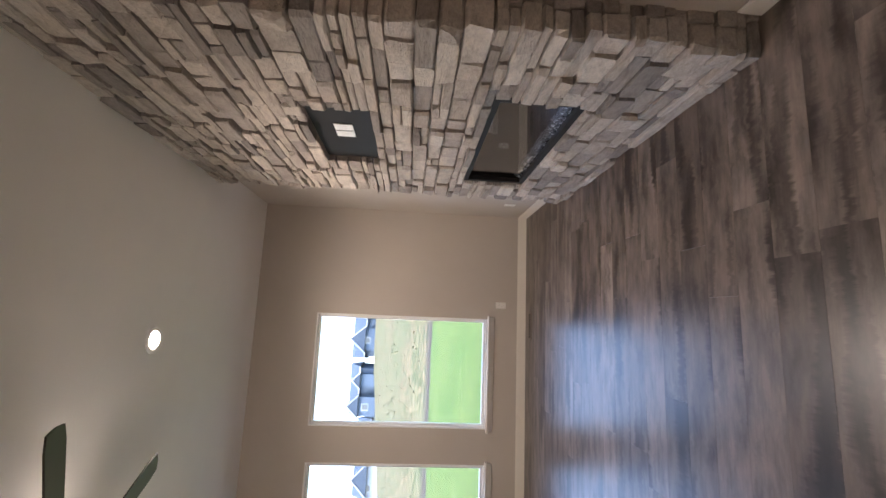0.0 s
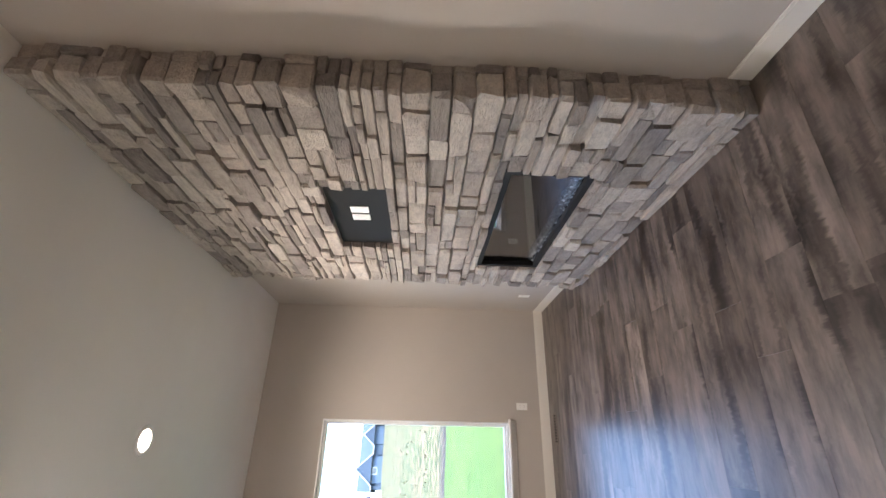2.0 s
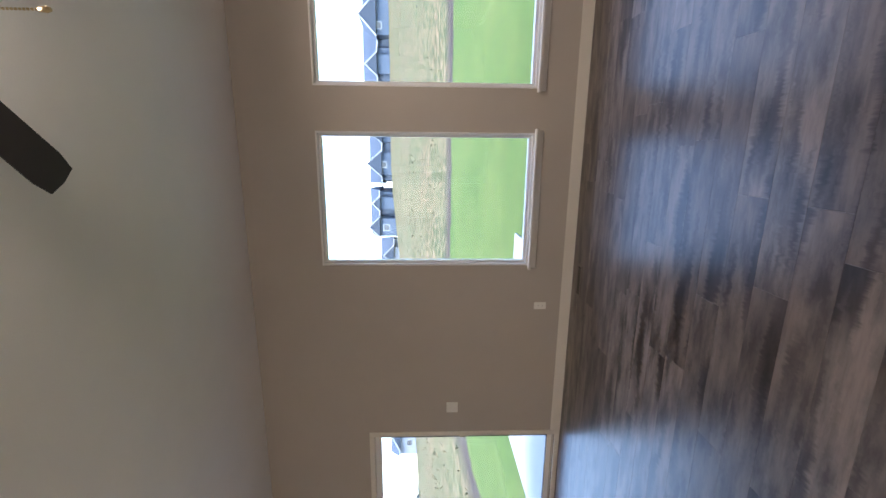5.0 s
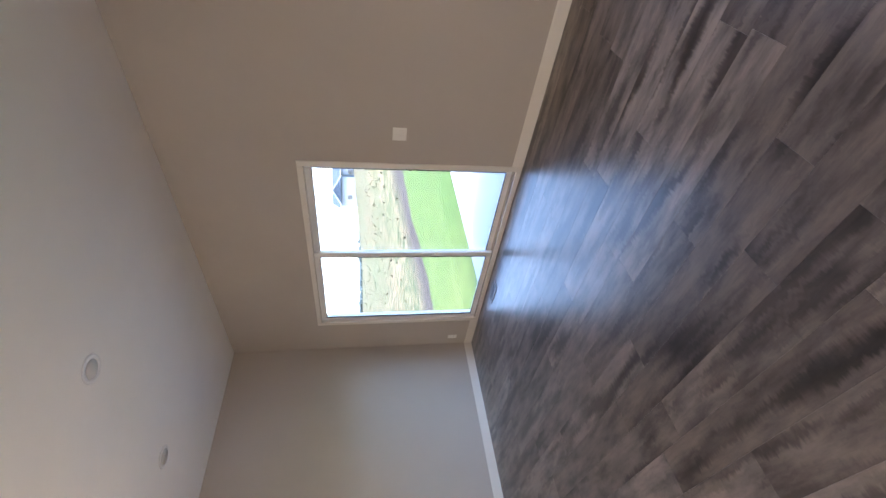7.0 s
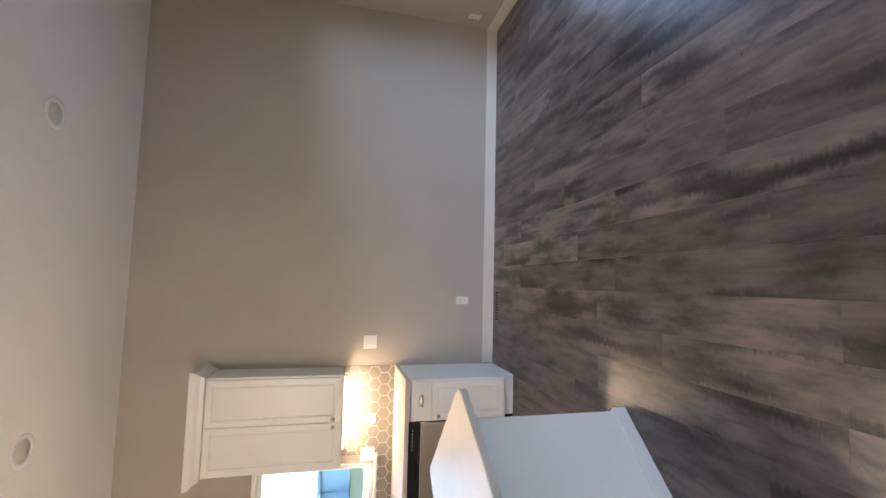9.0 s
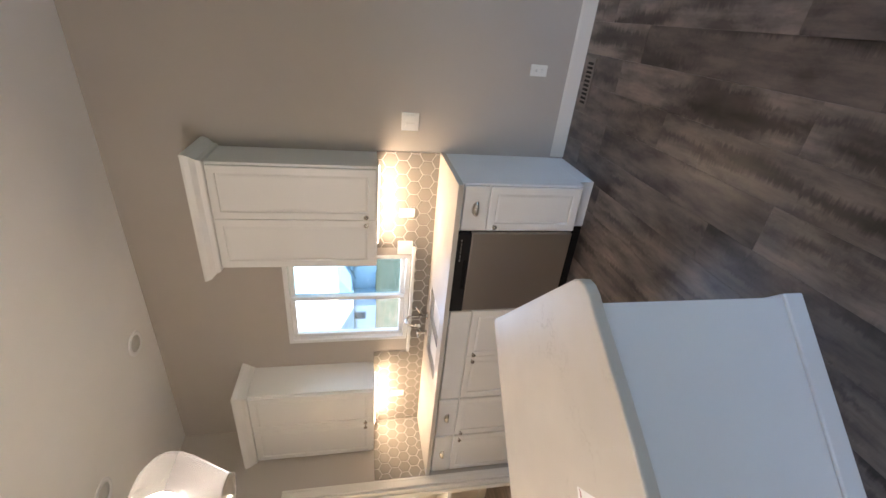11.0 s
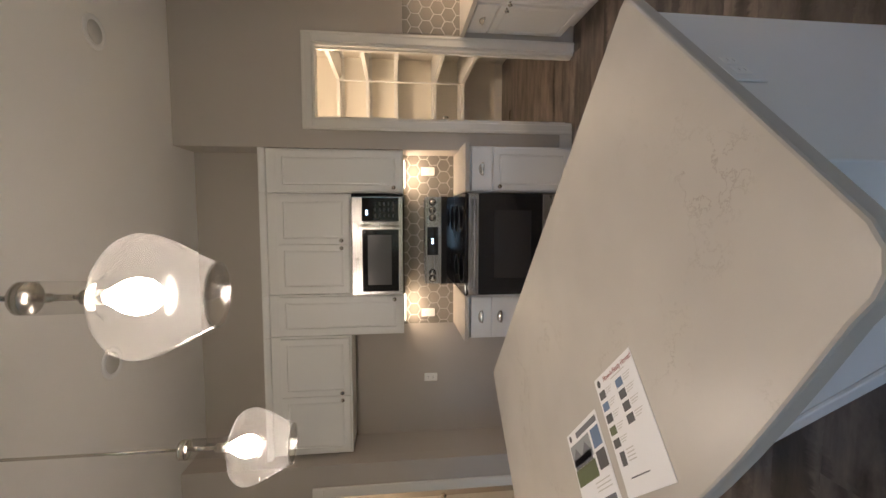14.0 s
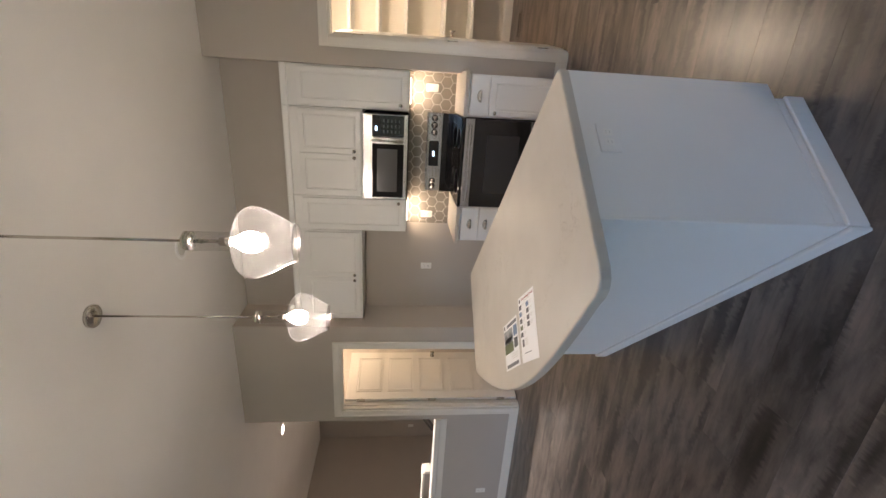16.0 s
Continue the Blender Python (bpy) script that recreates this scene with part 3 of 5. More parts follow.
for y in (2.765, 2.86):
    rcp = part("receptacle", floc(box(FX - 0.004, FX + 0.004, y, y + 0.078, 1.73, 1.845, 0.002)), M_PLATE, panel)
    part("insert", floc(box(FX - 0.007, FX - 0.0045, y + 0.02, y + 0.058, 1.752, 1.823, 0.001)), M_PLATE, rcp)


# ---- plates, vents, can lights ----
def plate(name, at, rz, label, kind, gang=1, body=M_PLATE, slot=None):
    """A wall plate that faces local -y."""
    ob = thing(name, pose(*at, 0, 0, rz), label, "switch" if kind == "switch" else "outlet", "wall plates")
    w = 0.036 + 0.023 * (gang - 1)
    part("cover", box(-w, w, -0.006, 0, -0.058, 0.058, 0.003), body, ob)
    for g in range(gang):
        cx = (g - (gang - 1) / 2) * 0.046
        if kind == "switch":
            part("rocker", box(cx - 0.016, cx + 0.016, -0.010, -0.006, -0.033, 0.033, 0.002), M_PLATE, ob)
        else:
            for dz in (-0.02, 0.02):
                s = part("socket", box(cx - 0.016, cx + 0.016, -0.008, -0.006, dz - 0.014, dz + 0.014, 0.001), M_PLATE, ob)
                for dx in (-0.006, 0.006):
                    part("slot", box(cx + dx - 0.001, cx + dx + 0.001, -0.0085, -0.008, dz - 0.005, dz + 0.005), slot or M_BLACK, s)
    return ob


L_OUT = "white duplex outlet on the taupe wall"
for x, z in ((0.261, 0.29), (-3.096, 0.295), (-7.16, 0.285)):
    plate("wall_outlet", (x, YN, z), 0, L_OUT, "outlet")
plate("wall_switch", (-4.198, YN, 1.135), 0, "white double rocker switch beside the sliding door", "switch", 2)
plate("wall_outlet", (XW, 2.542, 0.305), 90, L_OUT, "outlet")
plate("wall_switch", (XW, 2.166, 1.138), 90, "white double rocker switch beside the cabinets", "switch", 2)
for y, k in ((1.507, "outlet"), (1.214, "switch"), (-0.364, "outlet")):
    plate("backsplash_" + k, (XW + 0.011, y, 1.128), 90, "white plate on the hexagon tile backsplash", k, 2 if k == "switch" else 1)
for x in (-5.697, -4.469):
    plate("backsplash_outlet", (x, YR + 0.011, 1.138), 180, "white plate on the hexagon tile backsplash", "outlet")
plate("wall_outlet", (-3.88, YR, 1.115), 180, "white outlet in the empty fridge bay", "outlet")
plate("wall_outlet", (XS, 1.251, 0.304), -90, L_OUT, "outlet")
plate("wall_outlet", (XE, 4.679, 0.325), -90, L_OUT, "outlet")
plate("wall_outlet", (-1.03, YD, 0.33), 180, "white outlet on the half wall", "outlet")
plate("wall_switch", (1.450, -4.35, 1.036), 180, "white switch on the stair hall wall", "switch")


def vent(x, y, rz):
    ob = thing("floor_vent", pose(x, y, 0, 0, 0, rz), "brown metal floor register set in the planks", "vent", "floor vents")
    part("vent_frame", wall_boxes('y', -0.055, 0.055, -0.15, 0.15, 0.001, 0.006), M_VENT, ob)
    for i in range(10):
        x0 = -0.126 + i * 0.0265
        part("slot", box(x0, x0 + 0.015, -0.035, 0.035, 0.0061, 0.0068), M_BLACK, ob)
    return ob


vent(0.045, 5.02, 0)
vent(-2.78, 5.035, 0)
vent(-6.01, 5.02, 0)
vent(XW + 0.115, 2.50, 90)
vent(-6.473, -2.605, 0)


def can_light(x, y, lit, cone=125):
    ob = thing("recessed_light", pose(x, y, H), "lit recessed ceiling light with white trim" if lit else "unlit recessed ceiling light with white trim", "ceiling light", "recessed lights")
    part("trim_ring", lathe([(0.062, 0.0), (0.064, -0.006), (0.088, -0.006), (0.092, 0.0)], 28), M_VINYL, ob)
    part("lens", lathe([(0.0001, -0.003), (0.0615, -0.003), (0.0615, -0.0005)], 28), M_CANLIT if lit else M_CANOFF, ob)
    if lit:
        lamp("can_lamp", 'SPOT', lit, SOFT, look((x, y, H - 0.02), (x, y, 0)), 0.12, spot=cone)
    return ob


can_light(-0.125, 3.37, 20, 165)
for x, y in ((-4.94, 3.62), (-6.28, 3.605), (-6.28, 1.75), (-7.06, 0.583), (-6.31, 0.038), (-4.48, 0.055)):
    can_light(x, y, 0)
can_light(-0.91, -1.845, 120, 106)


# ---- ceiling fan ----
fan = thing("ceiling_fan", pose(-1.212, 2.505, H + 0.07), "dark five-blade ceiling fan with a lit white glass bowl", "ceiling fan")
part("canopy", lathe([(0.0001, -0.07), (0.075, -0.07), (0.07, -0.1), (0.025, -0.12), (0.0001, -0.12)], 24), M_BLADE, fan)
part("downrod", lathe([(0.013, -0.11), (0.013, -0.15)], 12), M_BLADE, fan)
part("motor", lathe([(0.0001, -0.14), (0.06, -0.14), (0.115, -0.17), (0.12, -0.27), (0.08, -0.305), (0.0001, -0.305)], 28), M_BLADE, fan)
for i in range(5):
    a = radians(61 + 72 * i)
    out = [(0.17, -0.05), (0.22, -0.062), (0.71, -0.076), (0.785, -0.064), (0.795, 0.0), (0.785, 0.064), (0.71, 0.076), (0.22, 0.062), (0.17, 0.05)]
    bm = prism(out, -0.005, 0.005, 0.002)
    bmesh.ops.transform(bm, matrix=Matrix.Rotation(a, 4, 'Z') @ Matrix.Translation((0, 0, -0.285)) @ Matrix.Rotation(radians(11), 4, 'X'), verts=bm.verts)
    bl = part("blade", bm, M_BLADE, fan)
    bm = prism([(0.09, -0.02), (0.2, -0.035), (0.24, 0.0), (0.2, 0.035), (0.09, 0.02)], -0.006, 0.0, 0.001)
    bmesh.ops.transform(bm, matrix=Matrix.Rotation(a, 4, 'Z') @ Matrix.Translation((0, 0, -0.292)) @ Matrix.Rotation(radians(11), 4, 'X'), verts=bm.verts)
    part("blade_iron", bm, M_BLACK, fan)
part("globe", lathe([(0.10, -0.31), (0.122, -0.33), (0.127, -0.36), (0.114, -0.405), (0.076, -0.44), (0.034, -0.456), (0.0001, -0.46)], 32), M_GLOBE, fan, "glowing opal glass bowl")
part("light_collar", lathe([(0.10, -0.295), (0.108, -0.30), (0.108, -0.315), (0.10, -0.32)], 28), M_BLACK, fan)
for ax, ay, zb in ((-0.076, 0.028, -0.785),):
    bm = bmesh.new()
    for k in range(46):
        z = -0.315 - k * (zb * -1 - 0.34) / 46
        r = bmesh.ops.create_icosphere(bm, subdivisions=1, radius=0.0042)
        bmesh.ops.translate(bm, verts=r["verts"], vec=(ax, ay, z))
    ch = part("pull_chain", bm, M_BRASS, fan, "beaded brass pull chain")
    part("fob", lathe([(0.0001, zb + 0.03), (0.006, zb + 0.027), (0.008, zb + 0.01), (0.005, zb), (0.0001, zb)], 12, at=(ax, ay, 0)), M_BRASS, ch)


# ---- cabinets ----
def raised_front(x0, x1, z0, z1, y, flat=False):
    """A cabinet front, 20 mm thick, its face at y and turned to -y, with a raised middle panel."""
    bm = box(x0, x1, y, y + 0.02, z0, z1)
    f = min(bm.faces, key=lambda q: q.calc_center_median().y)
    es = list(f.edges)
    bmesh.ops.bevel(bm, geom=es, offset=0.004, segments=2, profile=0.5, affect='EDGES')
    if not flat:
        f = min(bm.faces, key=lambda q: (q.calc_center_median().y, -q.calc_area()))
        w = min(x1 - x0, z1 - z0)
        bmesh.ops.inset_region(bm, faces=[f], thickness=min(0.058, w * 0.24), depth=0.0)
        bmesh.ops.inset_region(bm, faces=[f], thickness=0.006, depth=-0.008)
        bmesh.ops.inset_region(bm, faces=[f], thickness=0.022, depth=0.005)
    return bm


def knob(at):
    return lathe([(0.0001, 0.001), (0.007, 0.0), (0.006, -0.012), (0.015, -0.018), (0.016, -0.024), (0.011, -0.029), (0.0001, -0.030)], 14, 'Y', at)


def cup_pull(at):
    """A half-round cup pull that opens downward."""
    bm = bmesh.new()
    n, k = 12, 5
    grid = []
    for j in range(k + 1):
        b = math.pi / 2 * j / k
        grid.append([bm.verts.new((at[0] + 0.05 * math.cos(math.pi * i / n) * math.cos(b * 0.98), at[1] - 0.026 * math.sin(b), at[2] - 0.012 + 0.034 * math.sin(math.pi * i / n) * math.cos(b * 0.98))) for i in range(n + 1)])
    for a, b in zip(grid, grid[1:]):
        for i in range(n):
            f = bm.faces.new((a[i], a[i + 1], b[i + 1], b[i]))
            f.smooth = True
    bmesh.ops.remove_doubles(bm, verts=bm.verts, dist=0.0005)
    geom = bmesh.ops.extrude_face_region(bm, geom=list(bm.faces))
    bmesh.ops.translate(bm, verts=[g for g in geom["geom"] if isinstance(g, bmesh.types.BMVert)], vec=(0, 0.0025, -0.002))
    bmesh.ops.recalc_face_normals(bm, faces=bm.faces)
    return bm


def cabinet(name, m, w, d, z0, z1, fronts, label, toe=0.0, crown=None, group="kitchen cabinets", flat_crown=False):
    """A cabinet unit: local x along its width, its back at y = 0, its front towards -y."""
    ob = thing(name, m, label, "cabinet", group)
    bm = box(-w / 2 + 0.0005, w / 2 - 0.0005, -d + 0.002, 0, z0 + toe, z1, 0.002)
    part("body", bm, M_WHITE, ob)
    if toe:
        part("toe_kick", box(-w / 2 + 0.001, w / 2 - 0.001, -d + 0.075, -0.01, z0, z0 + toe - 0.0005), M_WHITE, ob)
    for x0, x1, a, b, kind, pull in fronts:
        fr = part("drawer_front" if kind == "drawer" else "door", raised_front(x0, x1, a, b, -d - 0.018, kind == "flat" or kind == "drawer"), M_WHITE, ob)
        for px, pz in pull:
            if kind == "drawer":
                part("cup_pull", cup_pull((px, -d - 0.018, pz)), M_NICKEL, fr, "satin nickel cup pull")
            else:
                part("knob", knob((px, -d - 0.018, pz)), M_NICKEL, fr, "satin nickel knob")
    if crown:
        bm = bmesh.new()
        l, r = crown
        prof = [(0.0, -0.012), (0.01, -0.008), (0.016, 0.008), (0.02, 0.02), (0.02, 0.036), (0.0, 0.036)] if flat_crown else [(0.0, -0.05), (0.012, -0.045), (0.02, -0.02), (0.045, 0.005), (0.055, 0.03), (0.055, 0.045), (0.0, 0.045)]
        rows = []
        for o, z in prof:
            rows.append([bm.verts.new(p) for p in ((-w / 2 - o * l, 0, z1 + z), (-w / 2 - o * l, -d - 0.018 - o, z1 + z), (w / 2 + o * r, -d - 0.018 - o, z1 + z), (w / 2 + o * r, 0, z1 + z))])
        for a, b in zip(rows, rows[1:]):
            for i in range(3):
                bm.faces.new((a[i], a[i + 1], b[i + 1], b[i]))
        bm.faces.new(rows[-1][::-1])
        bm.faces.new(rows[0])
        bmesh.ops.recalc_face_normals(bm, faces=bm.faces)
        part("crown", bm, M_WHITE, ob)
    return ob


G = 0.003


def base_unit(name, m, w, drawers, doors, label, side=-1):
    fr = []
    if drawers == 3:
        for a, b in ((0.115, 0.42), (0.43, 0.70), (0.71, 0.862)):
            fr.append((-w / 2 + 0.012, w / 2 - 0.012, a, b, "drawer", [(0, (a + b) / 2 if b > 0.8 else b - 0.06)]))
    else:
        n = doors
        cell = (w - 0.024) / n
        for i in range(n):
            x0, x1 = -w / 2 + 0.012 + i * cell + G / 2, -w / 2 + 0.012 + (i + 1) * cell - G / 2
            px = x1 - 0.03 if (i == 0 and n == 2) or (n == 1 and side > 0) else x0 + 0.03
            fr.append((x0, x1, 0.115, 0.70, "door", [(px, 0.655)]))
        if drawers:
            fr.append((-w / 2 + 0.012, w / 2 - 0.012, 0.712, 0.862, "drawer", [(0, 0.787)] if drawers == 1 else []))
    return cabinet(name, m, w, 0.58, 0.0, 0.882, fr, label, 0.10)


def on_west(y):
    return pose(XW, y, 0, 0, 0, 90)


def on_range(x):
    return pose(x, YR, 0, 0, 0, 180)


L_BASE = "white raised-panel base cabinet with satin nickel pulls"
base_unit("base_cabinet", on_west((1.962 + 1.645) / 2), 0.315, 1, 1, L_BASE)
base_unit("sink_cabinet", on_west((1.043 + 0.172) / 2), 0.869, 2, 2, "white double-door sink base cabinet with a false drawer")
base_unit("base_cabinet", on_west((0.171 - 0.27) / 2), 0.439, 1, 1, L_BASE)
base_unit("base_cabinet", on_west((-0.271 - 0.742) / 2), 0.469, 1, 1, L_BASE, 1)
base_unit("base_cabinet", on_range((-5.828 - 5.488) / 2), 0.338, 1, 1, L_BASE)
base_unit("drawer_cabinet", on_range((-4.722 - 4.392) / 2), 0.33, 3, 0, "white three-drawer base cabinet with cup pulls")


def upper(name, m, w, z0, z1, n, label, crown, solo_right=True, flat_crown=False):
    fr = []
    cell = (w - 0.03) / n
    for i in range(n):
        x0, x1 = -w / 2 + 0.015 + i * cell + G / 2, -w / 2 + 0.015 + (i + 1) * cell - G / 2
        if n == 2:
            px = x1 - 0.028 if i == 0 else x0 + 0.028
        else:
            px = x1 - 0.028 if solo_right else x0 + 0.028
        fr.append((x0, x1, z0 + 0.015, z1 - (0.085 if flat_crown else 0.055), "door", [(px, z0 + 0.075)]))
    return cabinet(name, m, w, 0.32, z0, z1, fr, label, 0, crown, flat_crown=flat_crown)


L_UP = "white raised-panel wall cabinet with crown moulding"
ZU0, ZU1 = 1.356, 2.40
upper("wall_cabinet", on_west((1.955 + 1.237) / 2), 0.718, ZU0, ZU1, 2, L_UP, (1, 1))
upper("wall_cabinet", on_west((0.041 - 0.742) / 2), 0.783, ZU0, ZU1, 2, L_UP, (0, 1))
upper("wall_cabinet", on_range((-5.828 - 5.49) / 2), 0.336, ZU0, ZU1, 1, L_UP, (0, 0), solo_right=False, flat_crown=True)
upper("wall_cabinet", on_range((-5.488 - 4.705) / 2), 0.782, 1.76, ZU1, 2, "short white wall cabinet above the microwave", (0, 0), flat_crown=True)
upper("wall_cabinet", on_range((-4.703 - 4.372) / 2), 0.33, ZU0, ZU1, 1, L_UP, (0, 0), solo_right=True, flat_crown=True)
upper("wall_cabinet", on_range((-4.37 - 3.402) / 2), 0.966, 1.772, ZU1, 2, "short white wall cabinet above the empty fridge bay", (1, 0), flat_crown=True)

# under-cabinet lights
for nm, a, b, wall in (("w", 1.30, 1.90, 1), ("w", -0.65, 0.0, 1), ("r", -5.78, -5.54, 0), ("r", -4.66, -4.42, 0)):
    if wall:
        ob = thing("under_cabinet_light", pose(XW + 0.10, (a + b) / 2, ZU0, 0, 0, 90), "slim warm light bar under the wall cabinet", "cabinet light", "under-cabinet lights")
    else:
        ob = thing("under_cabinet_light", pose((a + b) / 2, YR + 0.10, ZU0, 0, 0, 180), "slim warm light bar under the wall cabinet", "cabinet light", "under-cabinet lights")
    hw = (b - a) / 2
    part("housing", box(-hw, hw, -0.02, 0.02, -0.014, -0.001, 0.002), M_PLATE, ob)
    part("diffuser", box(-hw + 0.01, hw - 0.01, -0.014, 0.014, -0.018, -0.0145), M_STRIP, ob)
    c = ob.matrix_basis.translation
    lamp("under_cabinet_lamp", 'AREA', 1.4 * (b - a), WARM, pose(c.x, c.y, c.z - 0.022, 0, 0, 90 if wall else 0), 2 * hw, 0.03)


# ---- worktops ----
def rounded(pts, r, n=6):
    """An outline with its corners rounded."""
    out = []
    m = len(pts)
    for i in range(m):
        p, a, b = Vector(pts[i]), Vector(pts[i - 1]), Vector(pts[(i + 1) % m])
        rr = r[i] if isinstance(r, (list, tuple)) else r
        if rr <= 0:
            out.append(tuple(p))
            continue
        u, v = (a - p).normalized(), (b - p).normalized()
        ang = u.angle(v)
        t = rr / math.tan(ang / 2)
        c = p + (u + v).normalized() * (rr / math.sin(ang / 2))
        s, e = p + u * t - c, p + v * t - c
        for k in range(n + 1):
            d = s.lerp(e, k / n).normalized() * rr
            out.append(tuple(c + d))
    return out


SK = (0.30, 0.93, -7.185, -6.80)     # sink: y0 y1 x0 x1
bm = bmesh.new()
ZT0, ZT1 = 0.882, 0.914
for x0, x1, y0, y1 in ((XW, SK[2], YP, 1.968), (SK[3], -6.685, YP, 1.968), (SK[2], SK[3], YP, SK[0]), (SK[2], SK[3], SK[1], 1.968)):
    bxm(bm, x0, x1, y0, y1, ZT0 + 0.0005, ZT1)
bmesh.ops.remove_doubles(bm, verts=bm.verts, dist=0.0001)
solid("sink_worktop", bm, M_QUARTZ, "cream quartz worktop along the window wall", "countertop")
solid("range_worktop", box(-5.845, -5.49, YR, -0.445, ZT0 + 0.0005, ZT1, 0.003), M_QUARTZ, "short cream quartz worktop beside the range", "countertop")
solid("range_worktop", box(-4.722, -4.378, YR, -0.445, ZT0 + 0.0005, ZT1, 0.003), M_QUARTZ, "short cream quartz worktop beside the range", "countertop")

sink = thing("kitchen_sink", pose((SK[2] + SK[3]) / 2, (SK[0] + SK[1]) / 2, 0.70), "double-bowl undermount stainless steel sink", "sink")
for a, b in ((-0.315, -0.01), (0.01, 0.315)):
    bm = box(-0.19, 0.19, a, b, 0.0, 0.205)
    top = max(bm.faces, key=lambda f: f.calc_center_median().z)
    bmesh.ops.inset_region(bm, faces=[top], thickness=0.008, depth=0)
    bmesh.ops.inset_region(bm, faces=[top], thickness=0.012, depth=-0.19)
    bowl = part("bowl", bm, M_SINK, sink)
    part("drain", lathe([(0.0001, 0.019), (0.04, 0.019), (0.045, 0.016)], 20, at=(0.0, (a + b) / 2, 0)), M_NICKEL, bowl)
fa = thing("kitchen_faucet", pose(XW + 0.085, 0.60, ZT1), "satin nickel gooseneck faucet behind the sink", "faucet")
part("base", lathe([(0.0001, 0), (0.028, 0), (0.028, 0.008), (0.018, 0.02), (0.0001, 0.02)], 18), M_NICKEL, fa)
pts = [(0, 0, 0.015), (0, 0, 0.10), (0.003, 0, 0.125)] + [(0.06 - 0.057 * math.cos(math.pi * i / 8), 0, 0.14 + 0.05 * math.sin(math.pi * i / 8)) for i in range(9)] + [(0.12, 0, 0.125)]
part("spout", tube(pts, 0.010), M_NICKEL, fa)
part("head", lathe([(0.011, 0.13), (0.015, 0.122), (0.016, 0.09), (0.011, 0.085)], 14, at=(0.12, 0, 0)), M_NICKEL, fa)
part("lever", tube([(0, 0.016, 0.07), (0, 0.045, 0.075), (0.01, 0.10, 0.11)], 0.007), M_NICKEL, fa)
sp = thing("soap_dispenser", pose(XW + 0.085, 0.42, ZT1), "satin nickel soap pump beside the faucet", "soap dispenser")
part("body", lathe([(0.0001, 0), (0.02, 0), (0.02, 0.008), (0.012, 0.015), (0.012, 0.06), (0.02, 0.065), (0.021, 0.085), (0.0001, 0.09)], 16), M_NICKEL, sp)
part("nozzle", tube([(0, 0, 0.075), (0.06, 0, 0.08)], 0.006), M_NICKEL, sp)

# ---- dishwasher, range, microwave ----
M_DARKKEY = painted("dim_key_print", (0.016, 0.016, 0.017), 0.4, 0.1, 40, 0.0)
dw = thing("dishwasher", on_west(1.344), "dark stainless dishwasher with a black control strip", "dishwasher")
part("body", box(-0.299, 0.299, -0.57, 0, 0.112, 0.878), M_BLACK, dw)
door = part("door", box(-0.297, 0.297, -0.605, -0.5705, 0.115, 0.785, 0.005, 2), M_SLATE, dw)
ctl = part("control_panel", box(-0.297, 0.297, -0.612, -0.5705, 0.787, 0.876, 0.006, 2), M_BLACK, dw, "glossy black control strip")
part("pocket_handle", box(-0.11, 0.11, -0.6135, -0.6122, 0.80, 0.822), M_GLOSS, ctl)
for i in range(6):
    part("button", box(0.10 + i * 0.028, 0.118 + i * 0.028, -0.6135, -0.6122, 0.845, 0.853), M_STEEL, ctl)
part("kick_plate", box(-0.297, 0.297, -0.50, -0.48, 0.0, 0.1115), M_BLACK, dw)

rg = thing("electric_range", on_range(-5.1065), "freestanding electric range in stainless and black glass", "range")
part("body", box(-0.376, 0.376, -0.60, -0.012, 0.02, 0.895, 0.003), M_BLACK, rg)
top = part("cooktop", box(-0.379, 0.379, -0.645, -0.08, 0.896, 0.918, 0.006, 2), M_GLOSS, rg, "black glass cooktop")
for x, y, r in ((-0.19, -0.48, 0.11), (0.19, -0.48, 0.085), (-0.19, -0.22, 0.085), (0.19, -0.22, 0.11)):
    part("burner_ring", lathe([(r - 0.004, 0.9182), (r - 0.004, 0.9188), (r, 0.9188), (r, 0.9182)], 32, at=(x, y, 0)), M_INK, top)
bg = part("backguard", box(-0.372, 0.372, -0.085, -0.02, 0.916, 1.175, 0.01, 2), M_STEEL, rg, "stainless backguard")
part("backguard_base", box(-0.372, 0.372, -0.09, -0.0855, 0.919, 1.03), M_GLOSS, rg)
part("display", box(-0.125, 0.115, -0.0875, -0.0852, 1.055, 1.15), M_GLOSS, bg)
for x0, x1 in ((-0.028, -0.02), (-0.012, -0.004), (0.008, 0.016)):
    part("digit", box(x0, x1, -0.0885, -0.0877, 1.095, 1.115), M_CLOCK, bg)
for x in (-0.325, -0.275, 0.195, 0.26, 0.325):
    part("knob_skirt", lathe([(0.031, 0.0), (0.031, -0.003), (0.0001, -0.003)], 18, 'Y', (x, -0.0852, 1.105)), M_BLACK, bg)
    kb = part("knob", lathe([(0.024, 0.0), (0.024, -0.01), (0.02, -0.028), (0.0001, -0.03)], 18, 'Y', (x, -0.0884, 1.105)), M_NICKEL, bg)
od = part("oven_door", box(-0.374, 0.374, -0.64, -0.601, 0.275, 0.893, 0.004, 2), M_GLOSS, rg, "black glass oven door with stainless edges")
part("door_trim", box(-0.374, 0.374, -0.643, -0.6402, 0.815, 0.89, 0.001), M_STEEL, od)
part("door_trim", box(-0.374, 0.374, -0.643, -0.6402, 0.278, 0.335, 0.001), M_STEEL, od)
part("oven_window", box(-0.25, 0.25, -0.6415, -0.6402, 0.42, 0.70), painted("oven_window_glass", (0.03, 0.029, 0.03), 0.08, 0.05, 8, 0), od)
